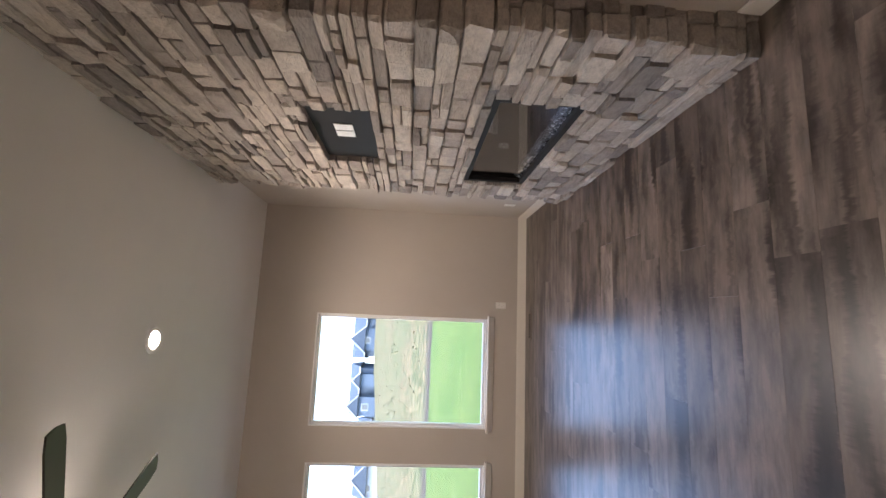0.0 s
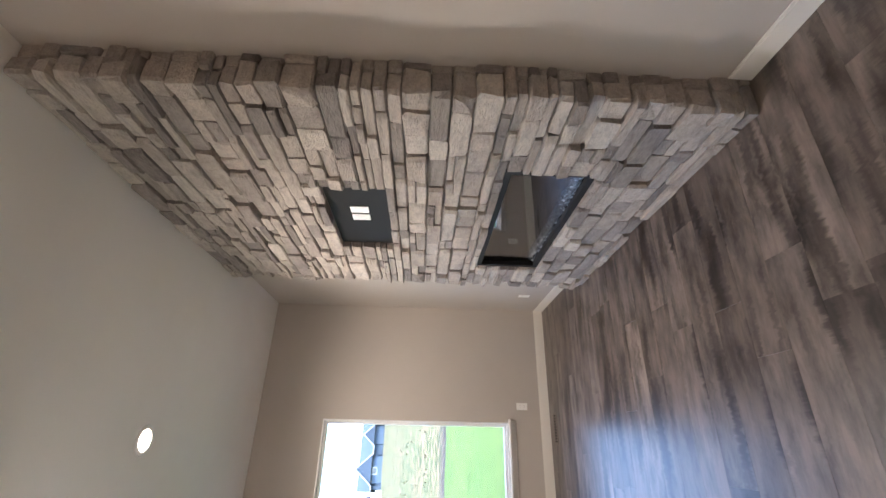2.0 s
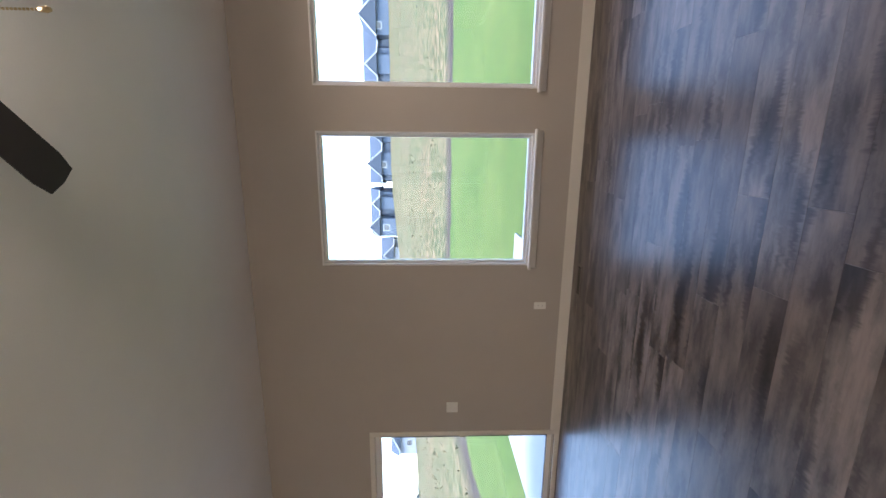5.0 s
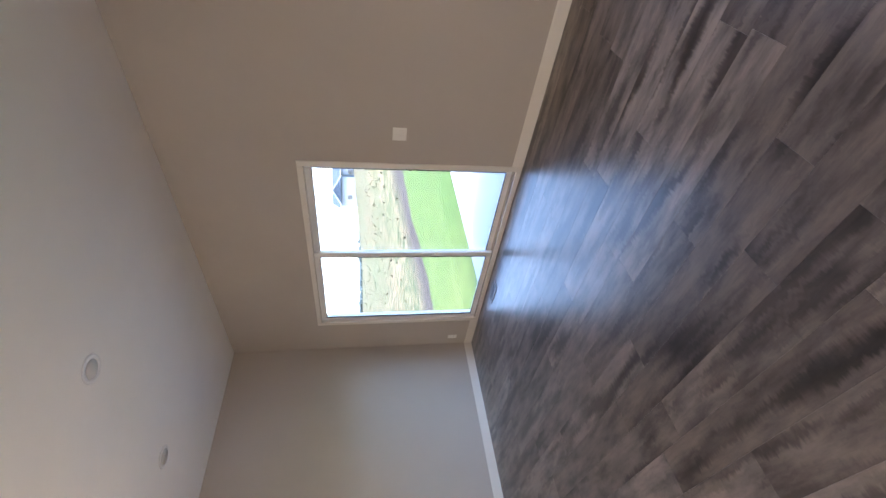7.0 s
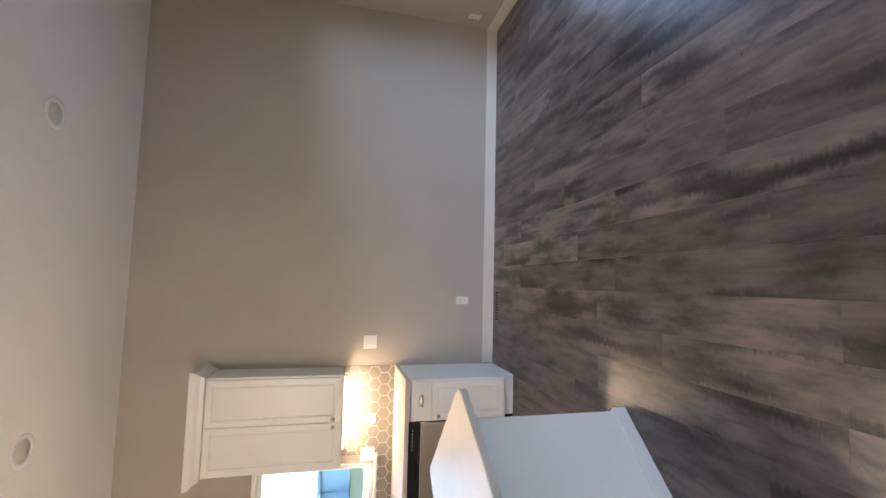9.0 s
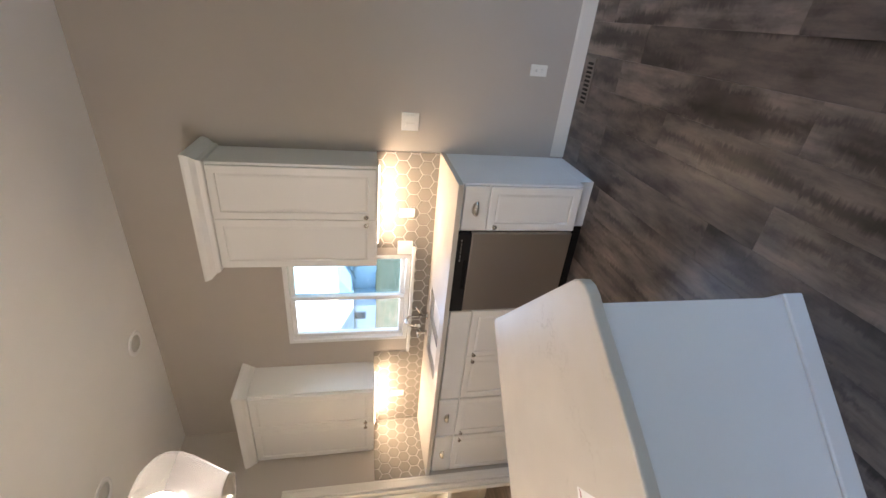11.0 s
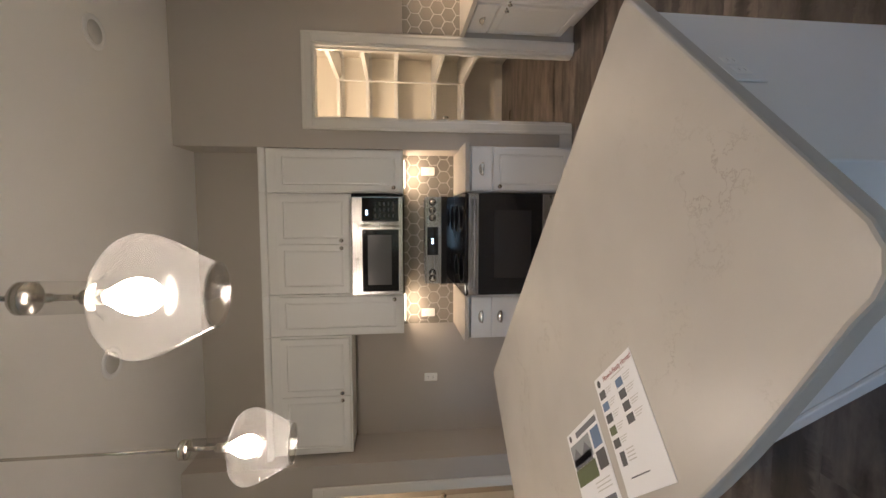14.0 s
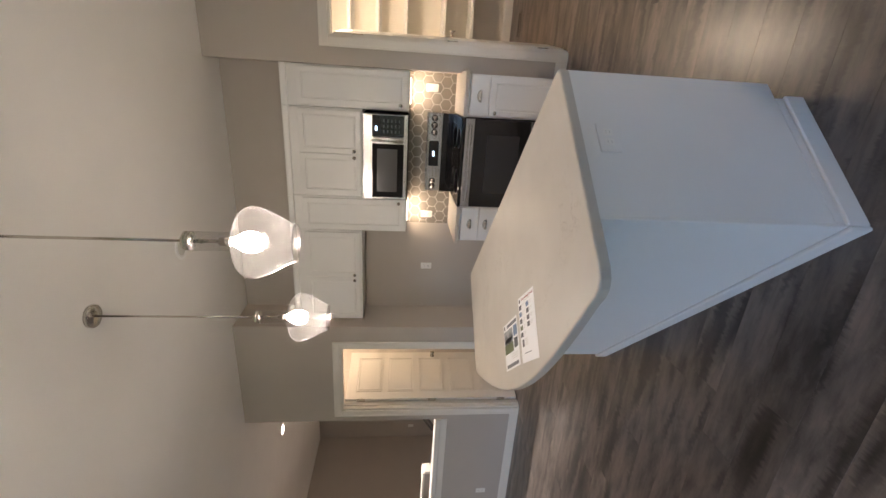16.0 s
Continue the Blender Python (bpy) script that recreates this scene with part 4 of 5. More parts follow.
part("handle", tube([(-0.33, -0.645, 0.852), (-0.325, -0.685, 0.852), (-0.3, -0.69, 0.852), (0.3, -0.69, 0.852), (0.325, -0.685, 0.852), (0.33, -0.645, 0.852)], 0.011), M_STEEL, od)
part("storage_drawer", box(-0.374, 0.374, -0.638, -0.601, 0.07, 0.268, 0.004), M_STEEL, rg)
for x in (-0.34, 0.34):
    for y in (-0.55, -0.06):
        part("foot", lathe([(0.018, 0), (0.018, 0.021)], 10, at=(x, y, 0)), M_BLACK, rg)

mw = thing("microwave_oven", on_range(-5.085), "over-the-range stainless microwave with a black glass door", "microwave")
part("body", box(-0.378, 0.378, -0.375, -0.002, 1.352, 1.757, 0.003), M_BLACK, mw)
md = part("door", box(-0.376, 0.185, -0.41, -0.3755, 1.36, 1.752, 0.006, 2), M_STEEL, mw)
part("door_glass", box(-0.352, 0.128, -0.4115, -0.4102, 1.395, 1.672), M_GLOSS, md)
part("viewing_mesh", box(-0.30, 0.085, -0.4128, -0.4118, 1.45, 1.63), painted("microwave_mesh", (0.06, 0.058, 0.056), 0.25, 0.1, 300, 0.0004), md)
part("handle", tube([(0.155, -0.41, 1.40), (0.155, -0.445, 1.41), (0.155, -0.448, 1.45), (0.155, -0.448, 1.63), (0.155, -0.445, 1.67), (0.155, -0.41, 1.68)], 0.014), M_STEEL, md)
mp_ = part("control_panel", box(0.187, 0.376, -0.408, -0.3755, 1.36, 1.752, 0.006, 2), M_STEEL, mw)
keys = part("keypad", box(0.192, 0.37, -0.4095, -0.4082, 1.395, 1.672), M_GLOSS, mp_)
for i in range(3):
    for j in range(5):
        part("key", box(0.22 + i * 0.045, 0.245 + i * 0.045, -0.4103, -0.4096, 1.43 + j * 0.034, 1.442 + j * 0.034), M_DARKKEY, keys)
part("digit", box(0.24, 0.275, -0.4103, -0.4096, 1.63, 1.645), M_CLOCK, keys)
part("badge", lathe([(0.0001, -0.4118), (0.013, -0.4118), (0.013, -0.4102)], 18, 'Y', (-0.1, 0, 1.71)), M_NICKEL, md)

# ---- island ----
isl = thing("kitchen_island", pose(-5.835, 1.655, 0, 0, 0, -43), "white kitchen island set at an angle with a bowed breakfast side", "kitchen island")
TOE = 0.10
part("body", box(0.05, 1.81, 0.021, 0.597, TOE, 0.882, 0.002), M_WHITE, isl)
part("toe_kick", box(0.052, 1.808, 0.09, 0.596, 0.0, TOE - 0.0005), M_WHITE, isl)
part("end_panel", box(0.036, 0.0495, 0.012, 0.5975, TOE, 0.8815, 0.002), M_WHITE, isl)
part("end_panel", box(0.036, 0.0495, 0.085, 0.5975, 0.0, TOE - 0.0005), M_WHITE, isl)
part("end_panel", box(1.8105, 1.824, 0.012, 0.5975, TOE, 0.8815, 0.002), M_WHITE, isl)
part("back_panel", box(0.032, 1.828, 0.598, 0.6115, 0.0, 0.8815, 0.002), M_WHITE, isl)
part("base_trim", box(0.021, 0.0355, 0.083, 0.6115, 0.0, 0.075, 0.004), M_WHITE, isl)
part("base_trim", box(0.021, 1.84, 0.612, 0.627, 0.0, 0.075, 0.004), M_WHITE, isl)
part("base_trim", box(1.8285, 1.84, 0.083, 0.6115, 0.0, 0.075, 0.004), M_WHITE, isl)
for i, (a, b) in enumerate(((0.055, 0.63), (0.635, 1.22), (1.225, 1.805))):
    bm = raised_front(a, b, 0.115, 0.862, 0.0, False)
    part("door", bm, M_WHITE, isl)
wt = thing("island_worktop", pose(-5.835, 1.655, 0.882, 0, 0, -43), "cream quartz island worktop with a bowed edge", "countertop")
outline = [(-0.008, 0.075), (0.0, 0.056), (0.022, 0.05), (1.765, 0.05), (1.782, 0.056), (1.79, 0.075), (1.796, 0.66), (1.79, 0.70), (1.772, 0.735)]
outline += [(1.79 * i / 20, 0.825 - 0.09 * i / 20 + 0.175 * math.sin(math.pi * i / 20)) for i in range(19, 0, -1)]
outline += [(0.05, 0.842), (0.022, 0.83), (0.002, 0.808), (-0.007, 0.775)]
part("slab", prism(outline, 0.0005, 0.032, 0.006), M_QUARTZ, wt)
io = plate("island_outlet", (0, 0, 0), 0, "white outlet on the island end panel", "outlet", 1, M_WHITE, M_CANOFF)
io.matrix_basis = pose(-5.835, 1.655, 0, 0, 0, -43) @ pose(0.036, 0.31, 0.775, 0, 0, -90) @ pose(0, 0, 0, 0, 90, 0)


# ---- printed sheets on the island ----
def flyer(bl, br, h, label):
    """A printed card: bl and br are the ends of its lower edge, h its height."""
    d = Vector((br[0] - bl[0], br[1] - bl[1]))
    ob = thing("flyer", pose(bl[0], bl[1], 0.9143, 0, 0, math.degrees(math.atan2(d.y, d.x))), label, "flyer", "flyers on the island")
    w = d.length
    part("sheet", box(0, w, 0, h, 0, 0.0012), M_PAPER, ob)

    def ink(name, x0, x1, y0, y1, m):
        part(name, box(x0 * w, x1 * w, (1 - y1) * h, (1 - y0) * h, 0.0013, 0.0016), m, ob)
    return ob, ink, w


f1, ink, w1 = flyer((-4.69, 1.787), (-4.83, 1.942), 0.266, "white printed sheet with rows of small house photos")
for i, m in enumerate((M_DARKINK, M_BLUEINK, M_DARKINK, M_GREENINK, M_DARKINK)):
    ink("photo", 0.04, 0.20, 0.13 + i * 0.105, 0.20 + i * 0.105, m)
    for k in range(3):
        ink("text_line", 0.23, 0.40 - 0.03 * k, 0.135 + i * 0.105 + k * 0.02, 0.141 + i * 0.105 + k * 0.02, M_CANOFF)
for i, m in enumerate((M_BLUEINK, M_DARKINK, M_DARKINK, M_DARKINK)):
    ink("photo", 0.50, 0.66, 0.14 + i * 0.1, 0.21 + i * 0.1, m)
    for k in range(3):
        ink("text_line", 0.69, 0.88 - 0.03 * k, 0.145 + i * 0.1 + k * 0.02, 0.151 + i * 0.1 + k * 0.02, M_CANOFF)
ink("portrait_block", 0.10, 0.22, 0.66, 0.77, M_DARKINK)
for k in range(4):
    ink("text_line", 0.27, 0.45, 0.66 + k * 0.028, 0.668 + k * 0.028, M_CANOFF)
ink("text_line", 0.2, 0.62, 0.865, 0.875, M_INK)
ink("text_line", 0.42, 0.78, 0.095, 0.103, M_CANOFF)
part("logo", lathe([(0.0001, 0.0016), (0.009, 0.0016), (0.009, 0.0012)], 16, at=(0.1 * w1, 0.94 * 0.266, 0)), M_DARKINK, f1)
txt = bpy.data.curves.new("heading", 'FONT')
txt.body, txt.size, txt.extrude = "Move-in Ready Homes!", 0.0165, 0.0002
txt.materials.append(M_RED)
tob = new("heading", txt)
tob.parent = f1
tob.location = (0.24 * w1, 0.925 * 0.266, 0.0015)
f2, ink, w2 = flyer((-4.502, 1.594), (-4.668, 1.762), 0.21, "white printed card with one large house photo")
ink("photo", 0.03, 0.66, 0.16, 0.42, M_CONCRETE)
ink("photo", 0.06, 0.62, 0.34, 0.46, M_INK)
for gx0, gx1 in ((0.06, 0.32), (0.36, 0.62)):
    part("photo", prism([(gx0 * w2, 0.66 * 0.21), (gx1 * w2, 0.66 * 0.21), ((gx0 + gx1) / 2 * w2, 0.78 * 0.21)], 0.0017, 0.0019), M_INK, f2)
ink("photo", 0.03, 0.66, 0.462, 0.66, M_GREENINK)
ink("photo", 0.72, 0.96, 0.16, 0.38, M_BLUEINK)
ink("photo", 0.72, 0.96, 0.42, 0.62, M_DARKINK)
ink("title_bar", 0.30, 0.96, 0.05, 0.12, M_INK)
ink("footer_bar", 0.10, 0.92, 0.89, 0.96, M_INK)
for k in range(3):
    ink("text_line", 0.5, 0.9, 0.71 + k * 0.045, 0.722 + k * 0.045, M_CANOFF)
part("logo", lathe([(0.0001, 0.0016), (0.009, 0.0016), (0.009, 0.0012)], 16, at=(0.1 * w2, 0.93 * 0.21, 0)), M_DARKINK, f2)


# ---- pendants ----
def pendant(x, y, watts):
    ob = thing("pendant_lamp", pose(x, y, H), "lit seeded-glass bell pendant on a nickel rod", "pendant lamp", "pendants over the island")
    part("canopy", lathe([(0.0001, 0), (0.062, 0), (0.062, -0.018), (0.02, -0.028), (0.0001, -0.028)], 24), M_NICKEL, ob)
    part("rod", lathe([(0.0055, -0.025), (0.0055, -0.84)], 10), M_NICKEL, ob)
    part("cap", lathe([(0.0001, -0.83), (0.012, -0.83), (0.03, -0.835), (0.035, -0.84), (0.035, -0.846), (0.031, -0.85), (0.035, -0.854), (0.035, -0.862), (0.0001, -0.864)], 24), M_NICKEL, ob)
    part("socket", lathe([(0.0001, -0.86), (0.007, -0.86), (0.007, -0.885), (0.010, -0.887), (0.010, -0.898), (0.007, -0.90), (0.007, -0.955), (0.016, -0.96), (0.017, -1.005), (0.0001, -1.008)], 16), M_NICKEL, ob)
    neck = [(0.036, -0.856), (0.034, -0.975), (0.037, -0.995), (0.044, -1.008), (0.056, -1.017)]
    bell = [(0.056, -1.017), (0.084, -1.024), (0.111, -1.036), (0.127, -1.053), (0.134, -1.073), (0.132, -1.097), (0.121, -1.127), (0.103, -1.163), (0.085, -1.195), (0.073, -1.22), (0.07, -1.228)]
    for nm, prof, m, lb in (("neck", neck, M_CLEAR, ""), ("shade", bell, M_SEED, "clear glass bell full of seed bubbles")):
        bm = lathe(prof, 48)
        bmesh.ops.delete(bm, geom=[f for f in bm.faces if len(f.verts) > 4], context='FACES_ONLY')
        sh = part(nm, bm, m, ob, lb)
    part("rim", lathe([(0.068, -1.227), (0.068, -1.231), (0.072, -1.231), (0.072, -1.227), (0.068, -1.227)], 44), M_CLEAR, sh)
    # Bulb drawn oversize: the bright glow round it is put into its shape.
    part("bulb", lathe([(0.0001, -1.0), (0.014, -1.005), (0.022, -1.02), (0.036, -1.045), (0.041, -1.068), (0.036, -1.092), (0.022, -1.11), (0.0001, -1.115)], 22), M_BULB, ob)
    lamp("pendant_bulb_lamp", 'POINT', watts, SOFT, pose(x, y, H - 1.14), 0.022)
    return ob


pendant(-5.145, 1.67, 1.9)
pendant(-4.475, 1.06, 1.9)


# ---- doors ----
def slab_door(name, m, w, h, panels, label, swing):
    """A hinged door: local x from hinge to latch, thickness along y."""
    ob = thing(name, m, label, "door")
    bm = box(0, w, -0.0175, 0.0175, 0.012, h)
    bmesh.ops.recalc_face_normals(bm, faces=bm.faces)
    part("slab", bm, M_TRIM, ob)
    zs = 0.12
    ph = (h - 0.012 - zs - 0.1 - (panels - 1) * 0.075) / panels
    for i in range(panels):
        z0 = zs + i * (ph + 0.075)
        for s in (-1, 1):
            y = s * 0.0175
            fm = frame_bm(0.1, w - 0.1, z0, z0 + ph, min(y, y + s * 0.006), max(y, y + s * 0.006), 0.016, 0.002)
            part("panel_moulding", fm, M_TRIM, ob)
            part("panel", box(0.128, w - 0.128, min(y, y + s * 0.004), max(y, y + s * 0.004), z0 + 0.028, z0 + ph - 0.028, 0.003), M_TRIM, ob)
    for s in (-1, 1):
        y = s * 0.0175
        part("door_knob", lathe([(0.028, y), (0.028, y + s * 0.006), (0.011, y + s * 0.01), (0.011, y + s * 0.035), (0.027, y + s * 0.045), (0.027, y + s * 0.058), (0.0001, y + s * 0.066)], 18, 'Y', (w - 0.06, 0, 0.96)), M_NICKEL, ob, "satin nickel door knob")
    for z in (0.2, 1.0, 1.8):
        part("hinge", box(-0.012, 0.004, -0.014, 0.021, z - 0.045, z + 0.045, 0.002), M_NICKEL, ob)
    return ob


slab_door("pantry_door", pose(PD[1] - 0.03, YP - 0.10, 0, 0, 0, 262), 0.51, 1.995, 5, "cream five-panel pantry door standing open", 1)
slab_door("hall_door", pose(D2[1] - 0.05, YD - 0.10, 0, 0, 0, 262), 0.745, 1.975, 5, "cream five-panel door standing half open", 1)
structure("wall_closet_back", wall_boxes('y', -2.5, -2.4, XA, XH - 0.115, 0, H), M_PANTRY)
wb = thing("wall_box", pose(-1.875, -2.4, 1.424, 0, 0, 180), "dark brown box on the closet wall", "wall box")
part("cover", box(-0.09, 0.09, -0.05, 0.0, 0, 0.15, 0.005), M_RAIL, wb)
part("lid", box(-0.08, 0.08, -0.058, -0.05, 0.01, 0.14, 0.003), M_BLACK, wb)
lc = thing("low_cabinet", pose(-1.959, -2.13, 0), "low black cabinet inside the closet", "cabinet")
part("body", box(-0.12, 0.16, -0.3, 0.2, 0.04, 0.40, 0.006), M_BLACK, lc)
part("plinth", box(-0.1, 0.15, -0.28, 0.18, 0, 0.0395), M_BLACK, lc)

# ---- pantry shelves ----
for z in (0.575, 0.92, 1.395, 1.735, 2.08):
    sh = thing("pantry_shelf", pose(XW + 0.004, -3.05, z), "cream L-shaped painted pantry shelf on cleats", "shelf", "pantry shelves")
    db, dl, wid, run_y = 0.31, 0.36, XP - 0.119 - XW - 0.004, 2.0
    part("board", box(0.0, wid, 0.0, db, 0, 0.019, 0.002), M_WHITE, sh)
    part("board", box(0.0, dl, db + 0.001, run_y, 0, 0.019, 0.002), M_WHITE, sh)
    part("edge_strip", box(dl, wid, db + 0.0005, db + 0.016, -0.02, 0.021, 0.002), M_WHITE, sh)
    part("edge_strip", box(dl + 0.0005, dl + 0.016, db + 0.0165, run_y, -0.02, 0.021, 0.002), M_WHITE, sh)
    part("cleat", box(0.0, wid, 0.0, 0.018, -0.04, -0.001), M_WHITE, sh)
    part("cleat", box(0.0, 0.018, 0.019, run_y, -0.04, -0.001), M_WHITE, sh)
    part("bracket", box(dl - 0.02, dl - 0.002, db - 0.02, db - 0.002, -0.05, -0.001, 0.002), M_WHITE, sh)
post = thing("shelf_post", pose(XW + 0.386, -2.715, 0.556), "slim white corner post carrying the pantry shelves", "shelf post")
part("pole", box(-0.008, 0.008, -0.008, 0.008, 0.0, 1.545, 0.002), M_WHITE, post)
part("foot", box(-0.012, 0.012, -0.012, 0.012, -0.004, 0.0, 0.001), M_WHITE, post)
structure("wall_pantry_inner", box(XW, XW + 0.004, -3.05, YP - 0.117, 0, H), M_PANTRY)
structure("wall_pantry_inner_side", box(XP - 0.119, XP - 0.1152, -3.05, YP - 0.117, 0, H), M_PANTRY)
# Unseen low ceiling, added so the lamp sits lower and lights shelves evenly.
structure("ceiling_pantry_added", box(XW + 0.004, XP - 0.119, -3.05, YP - 0.117, 2.44, 2.5), M_CEIL)
pl = thing("pantry_light", pose(-6.35, -1.4, 2.44), "round white flush ceiling light", "ceiling light")
part("base", lathe([(0.0001, 0), (0.14, 0), (0.14, -0.02), (0.0001, -0.02)], 24), M_VINYL, pl)
part("diffuser", lathe([(0.13, -0.021), (0.12, -0.05), (0.07, -0.075), (0.0001, -0.08)], 24), M_CANLIT, pl)
lamp("pantry_lamp", 'POINT', 5.6, WARM, pose(-6.35, -1.4, 2.24), 0.17)
cl = thing("closet_light", pose(-2.75, -1.5, H), "round white flush ceiling light", "ceiling light")
part("base", lathe([(0.0001, 0), (0.14, 0), (0.14, -0.02), (0.0001, -0.02)], 24), M_VINYL, cl)
part("diffuser", lathe([(0.13, -0.021), (0.12, -0.05), (0.07, -0.075), (0.0001, -0.08)], 24), M_CANLIT, cl)
lamp("closet_lamp", 'POINT', 4.5, WARM, pose(-2.75, -1.5, H - 0.16), 0.08)
ds = thing("door_stop", pose(-6.9, -3.035, 0.05), "white spring door stop on the pantry baseboard", "door stop")
part("spring", tube([(0, 0, 0), (0, 0.07, 0)], 0.005), M_PLATE, ds)
part("tip", lathe([(0.008, 0.07), (0.008, 0.082)], 10, 'Y'), M_PLATE, ds)

# ---- stair rail ----
rail = thing("stair_handrail", pose(XH, YD - 0.2, 0.94), "dark stained handrail behind the half wall", "handrail")
part("rail", tube([(0.10, -0.03, 0.15), (0.16, -0.02, 0.13), (1.5, -0.02, -0.75)], 0.034), M_RAIL, rail)
for t in (0.15, 0.8):
    part("bracket", tube([(0.16 + 1.34 * t, 0.085, 0.06 - 0.88 * t), (0.16 + 1.34 * t, -0.02, 0.11 - 0.88 * t)], 0.006), M_NICKEL, rail)
nw = thing("stair_skirt_wall", pose(-0.08, -1.75, 0), "white capped low wall across the stairwell", "half wall")
part("body", box(-0.05, 0.84, -0.06, 0.06, 0, 0.93), M_WALL, nw)
part("cap", box(-0.09, 0.88, -0.1, 0.1, 0.931, 0.97, 0.006), M_TRIM, nw)
part("post", box(-0.11, -0.051, -0.08, 0.08, 0, 0.93, 0.004), M_TRIM, nw)

# ---- outdoors ----
def rise(x, y):
    d = max(0.0, y - 9.0)
    side = min(1.0, max(0.0, (x + 70.0) / 62.0))
    h = 0.085 * min(d, 11) + 0.113 * max(0.0, min(d, 75) - 11) + 0.02 * max(0.0, d - 75)
    return -0.22 + h * (0.32 + 0.68 * side)


bm = bmesh.new()
gx = [-900, -400, -200] + list(range(-130, 131, 5)) + [200, 400, 900]
gy = [-900, -400, -200] + list(range(-100, 171, 4)) + [260, 500, 900]
grid = [[bm.verts.new((x, y, rise(x, y) + (0.12 * noise.noise((x * 0.13, y * 0.13, 0)) if y > 22 else 0))) for x in gx] for y in gy]
for r0, r1 in zip(grid, grid[1:]):
    for i in range(len(gx) - 1):
        f = bm.faces.new((r0[i], r0[i + 1], r1[i + 1], r1[i]))
        f.smooth = True
me = to_mesh("ground", bm, M_GROUND)
tagged(new("ground", me), "mown lawn rising to a rough straw-coloured field", "ground", kind="structure")
structure("patio", box(-6.88, -3.05, YN + 0.162, 8.63, -0.3, -0.15, 0.01), M_CONCRETE, "pale concrete patio slab outside the sliding door")

bm = bmesh.new()
rw = random.Random(11)
for i in range(5200):
    x, y = rw.uniform(-70, 45), rw.uniform(20.5, 75)
    if i % 4 == 0:
        x, y = rw.uniform(-45, -12), rw.uniform(2, 40)
    z = rise(x, y) - 0.05
    s = rw.uniform(0.06, 0.18)
    for k in range(4):
        a = rw.uniform(0, 6.28)
        dx, dy = math.cos(a) * 0.03, math.sin(a) * 0.03
        lx, ly = rw.uniform(-0.18, 0.18), rw.uniform(-0.18, 0.18)
        bm.faces.new([bm.verts.new(p) for p in ((x - dx, y - dy, z), (x + dx, y + dy, z), (x + lx, y + ly, z + s))])
ws = new("field_weeds", to_mesh("field_weeds", bm, M_WEED))
tagged(ws, "dry straw-coloured weeds standing in the field", "weeds", kind="stuff")


def house(x, y, rz, w, d, h, roof_h, siding, wing=True, roofing=None):
    roofing = roofing or M_SHINGLE
    h, roof_h = h * 0.72, roof_h * 0.72
    z = rise(x, y)
    ob = thing("house", pose(x, y, z, 0, 0, rz), "far two-storey house with siding and a grey shingle gable roof", "house", "houses on the rise")
    part("wall", box(-w / 2, w / 2, -d / 2, d / 2, -1.5, h), siding, ob)

    def gable(x0, x1, y0, y1, z0, rh, along_x):
        bm = bmesh.new()
        o = 0.4
        if along_x:
            ym = (y0 + y1) / 2
            pts = [((xx, y0 - o, z0), (xx, ym, z0 + rh), (xx, y1 + o, z0)) for xx in (x0 - o, x1 + o)]
        else:
            xm = (x0 + x1) / 2
            pts = [((x0 - o, yy, z0), (xm, yy, z0 + rh), (x1 + o, yy, z0)) for yy in (y0 - o, y1 + o)]
        va, vb = [[bm.verts.new(p) for p in q] for q in pts]
        bm.faces.new(va)
        bm.faces.new(vb[::-1])
        for i in range(3):
            bm.faces.new((va[i], va[(i + 1) % 3], vb[(i + 1) % 3], vb[i]))
        bmesh.ops.recalc_face_normals(bm, faces=bm.faces)
        return bm
    part("roof", gable(-w / 2, w / 2, -d / 2, d / 2, h, roof_h, True), roofing, ob)
    def rakes(x0, x1, y, z0, rh):
        xm, o = (x0 + x1) / 2, 0.4
        for xe in (x0 - o, x1 + o):
            bm = bmesh.new()
            a, b = [[bm.verts.new((px, yy, pz + dz)) for px, pz in ((xe, z0), (xm, z0 + rh)) for dz in (-0.22, 0.06)] for yy in (y - 0.12, y)]
            for f in ((0, 1, 3, 2),):
                bm.faces.new([a[k] for k in f])
                bm.faces.new([b[k] for k in f])
            for k, l in ((0, 1), (1, 3), (3, 2), (2, 0)):
                bm.faces.new((a[k], a[l], b[l], b[k]))
            bmesh.ops.recalc_face_normals(bm, faces=bm.faces)
            part("rake_board", bm, M_EXTTRIM, ob)
    if wing:
        for u0, u1, out, k in ((-w * 0.42, -w * 0.05, 2.5, 0.95), (w * 0.14, w * 0.4, 1.4, 0.7)):
            part("wing", box(u0, u1, -d / 2 - out, -d / 2 - 0.01, -1.5, h * 0.9), siding, ob)
            part("wing_roof", gable(u0, u1, -d / 2 - out - 0.1, 0.0, h * 0.9, roof_h * k, False), roofing, ob)
            rakes(u0, u1, -d / 2 - out - 0.51, h * 0.9, roof_h * k)
    n = max(2, int(w / 4.5))
    for i in range(n):
        cx = -w / 2 + (i + 0.5) * w / n
        for zz in ((0.9, h - 1.9) if h > 4.4 else (1.0,)):
            yy = -d / 2 - 0.02 if not (wing and -w * 0.42 < cx < -w * 0.05) else -d / 2 - 2.52
            wi = part("window", box(cx - 0.65, cx + 0.65, yy - 0.05, yy, zz, zz + 1.35), M_EXTTRIM, ob)
            part("pane", box(cx - 0.52, cx + 0.52, yy - 0.07, yy - 0.051, zz + 0.12, zz + 1.23), M_FARGLASS, wi)
    part("eave_trim", box(-w / 2 - 0.4, w / 2 + 0.4, -d / 2 - 0.45, -d / 2 - 0.4, h - 0.2, h), M_EXTTRIM, ob)
    return ob


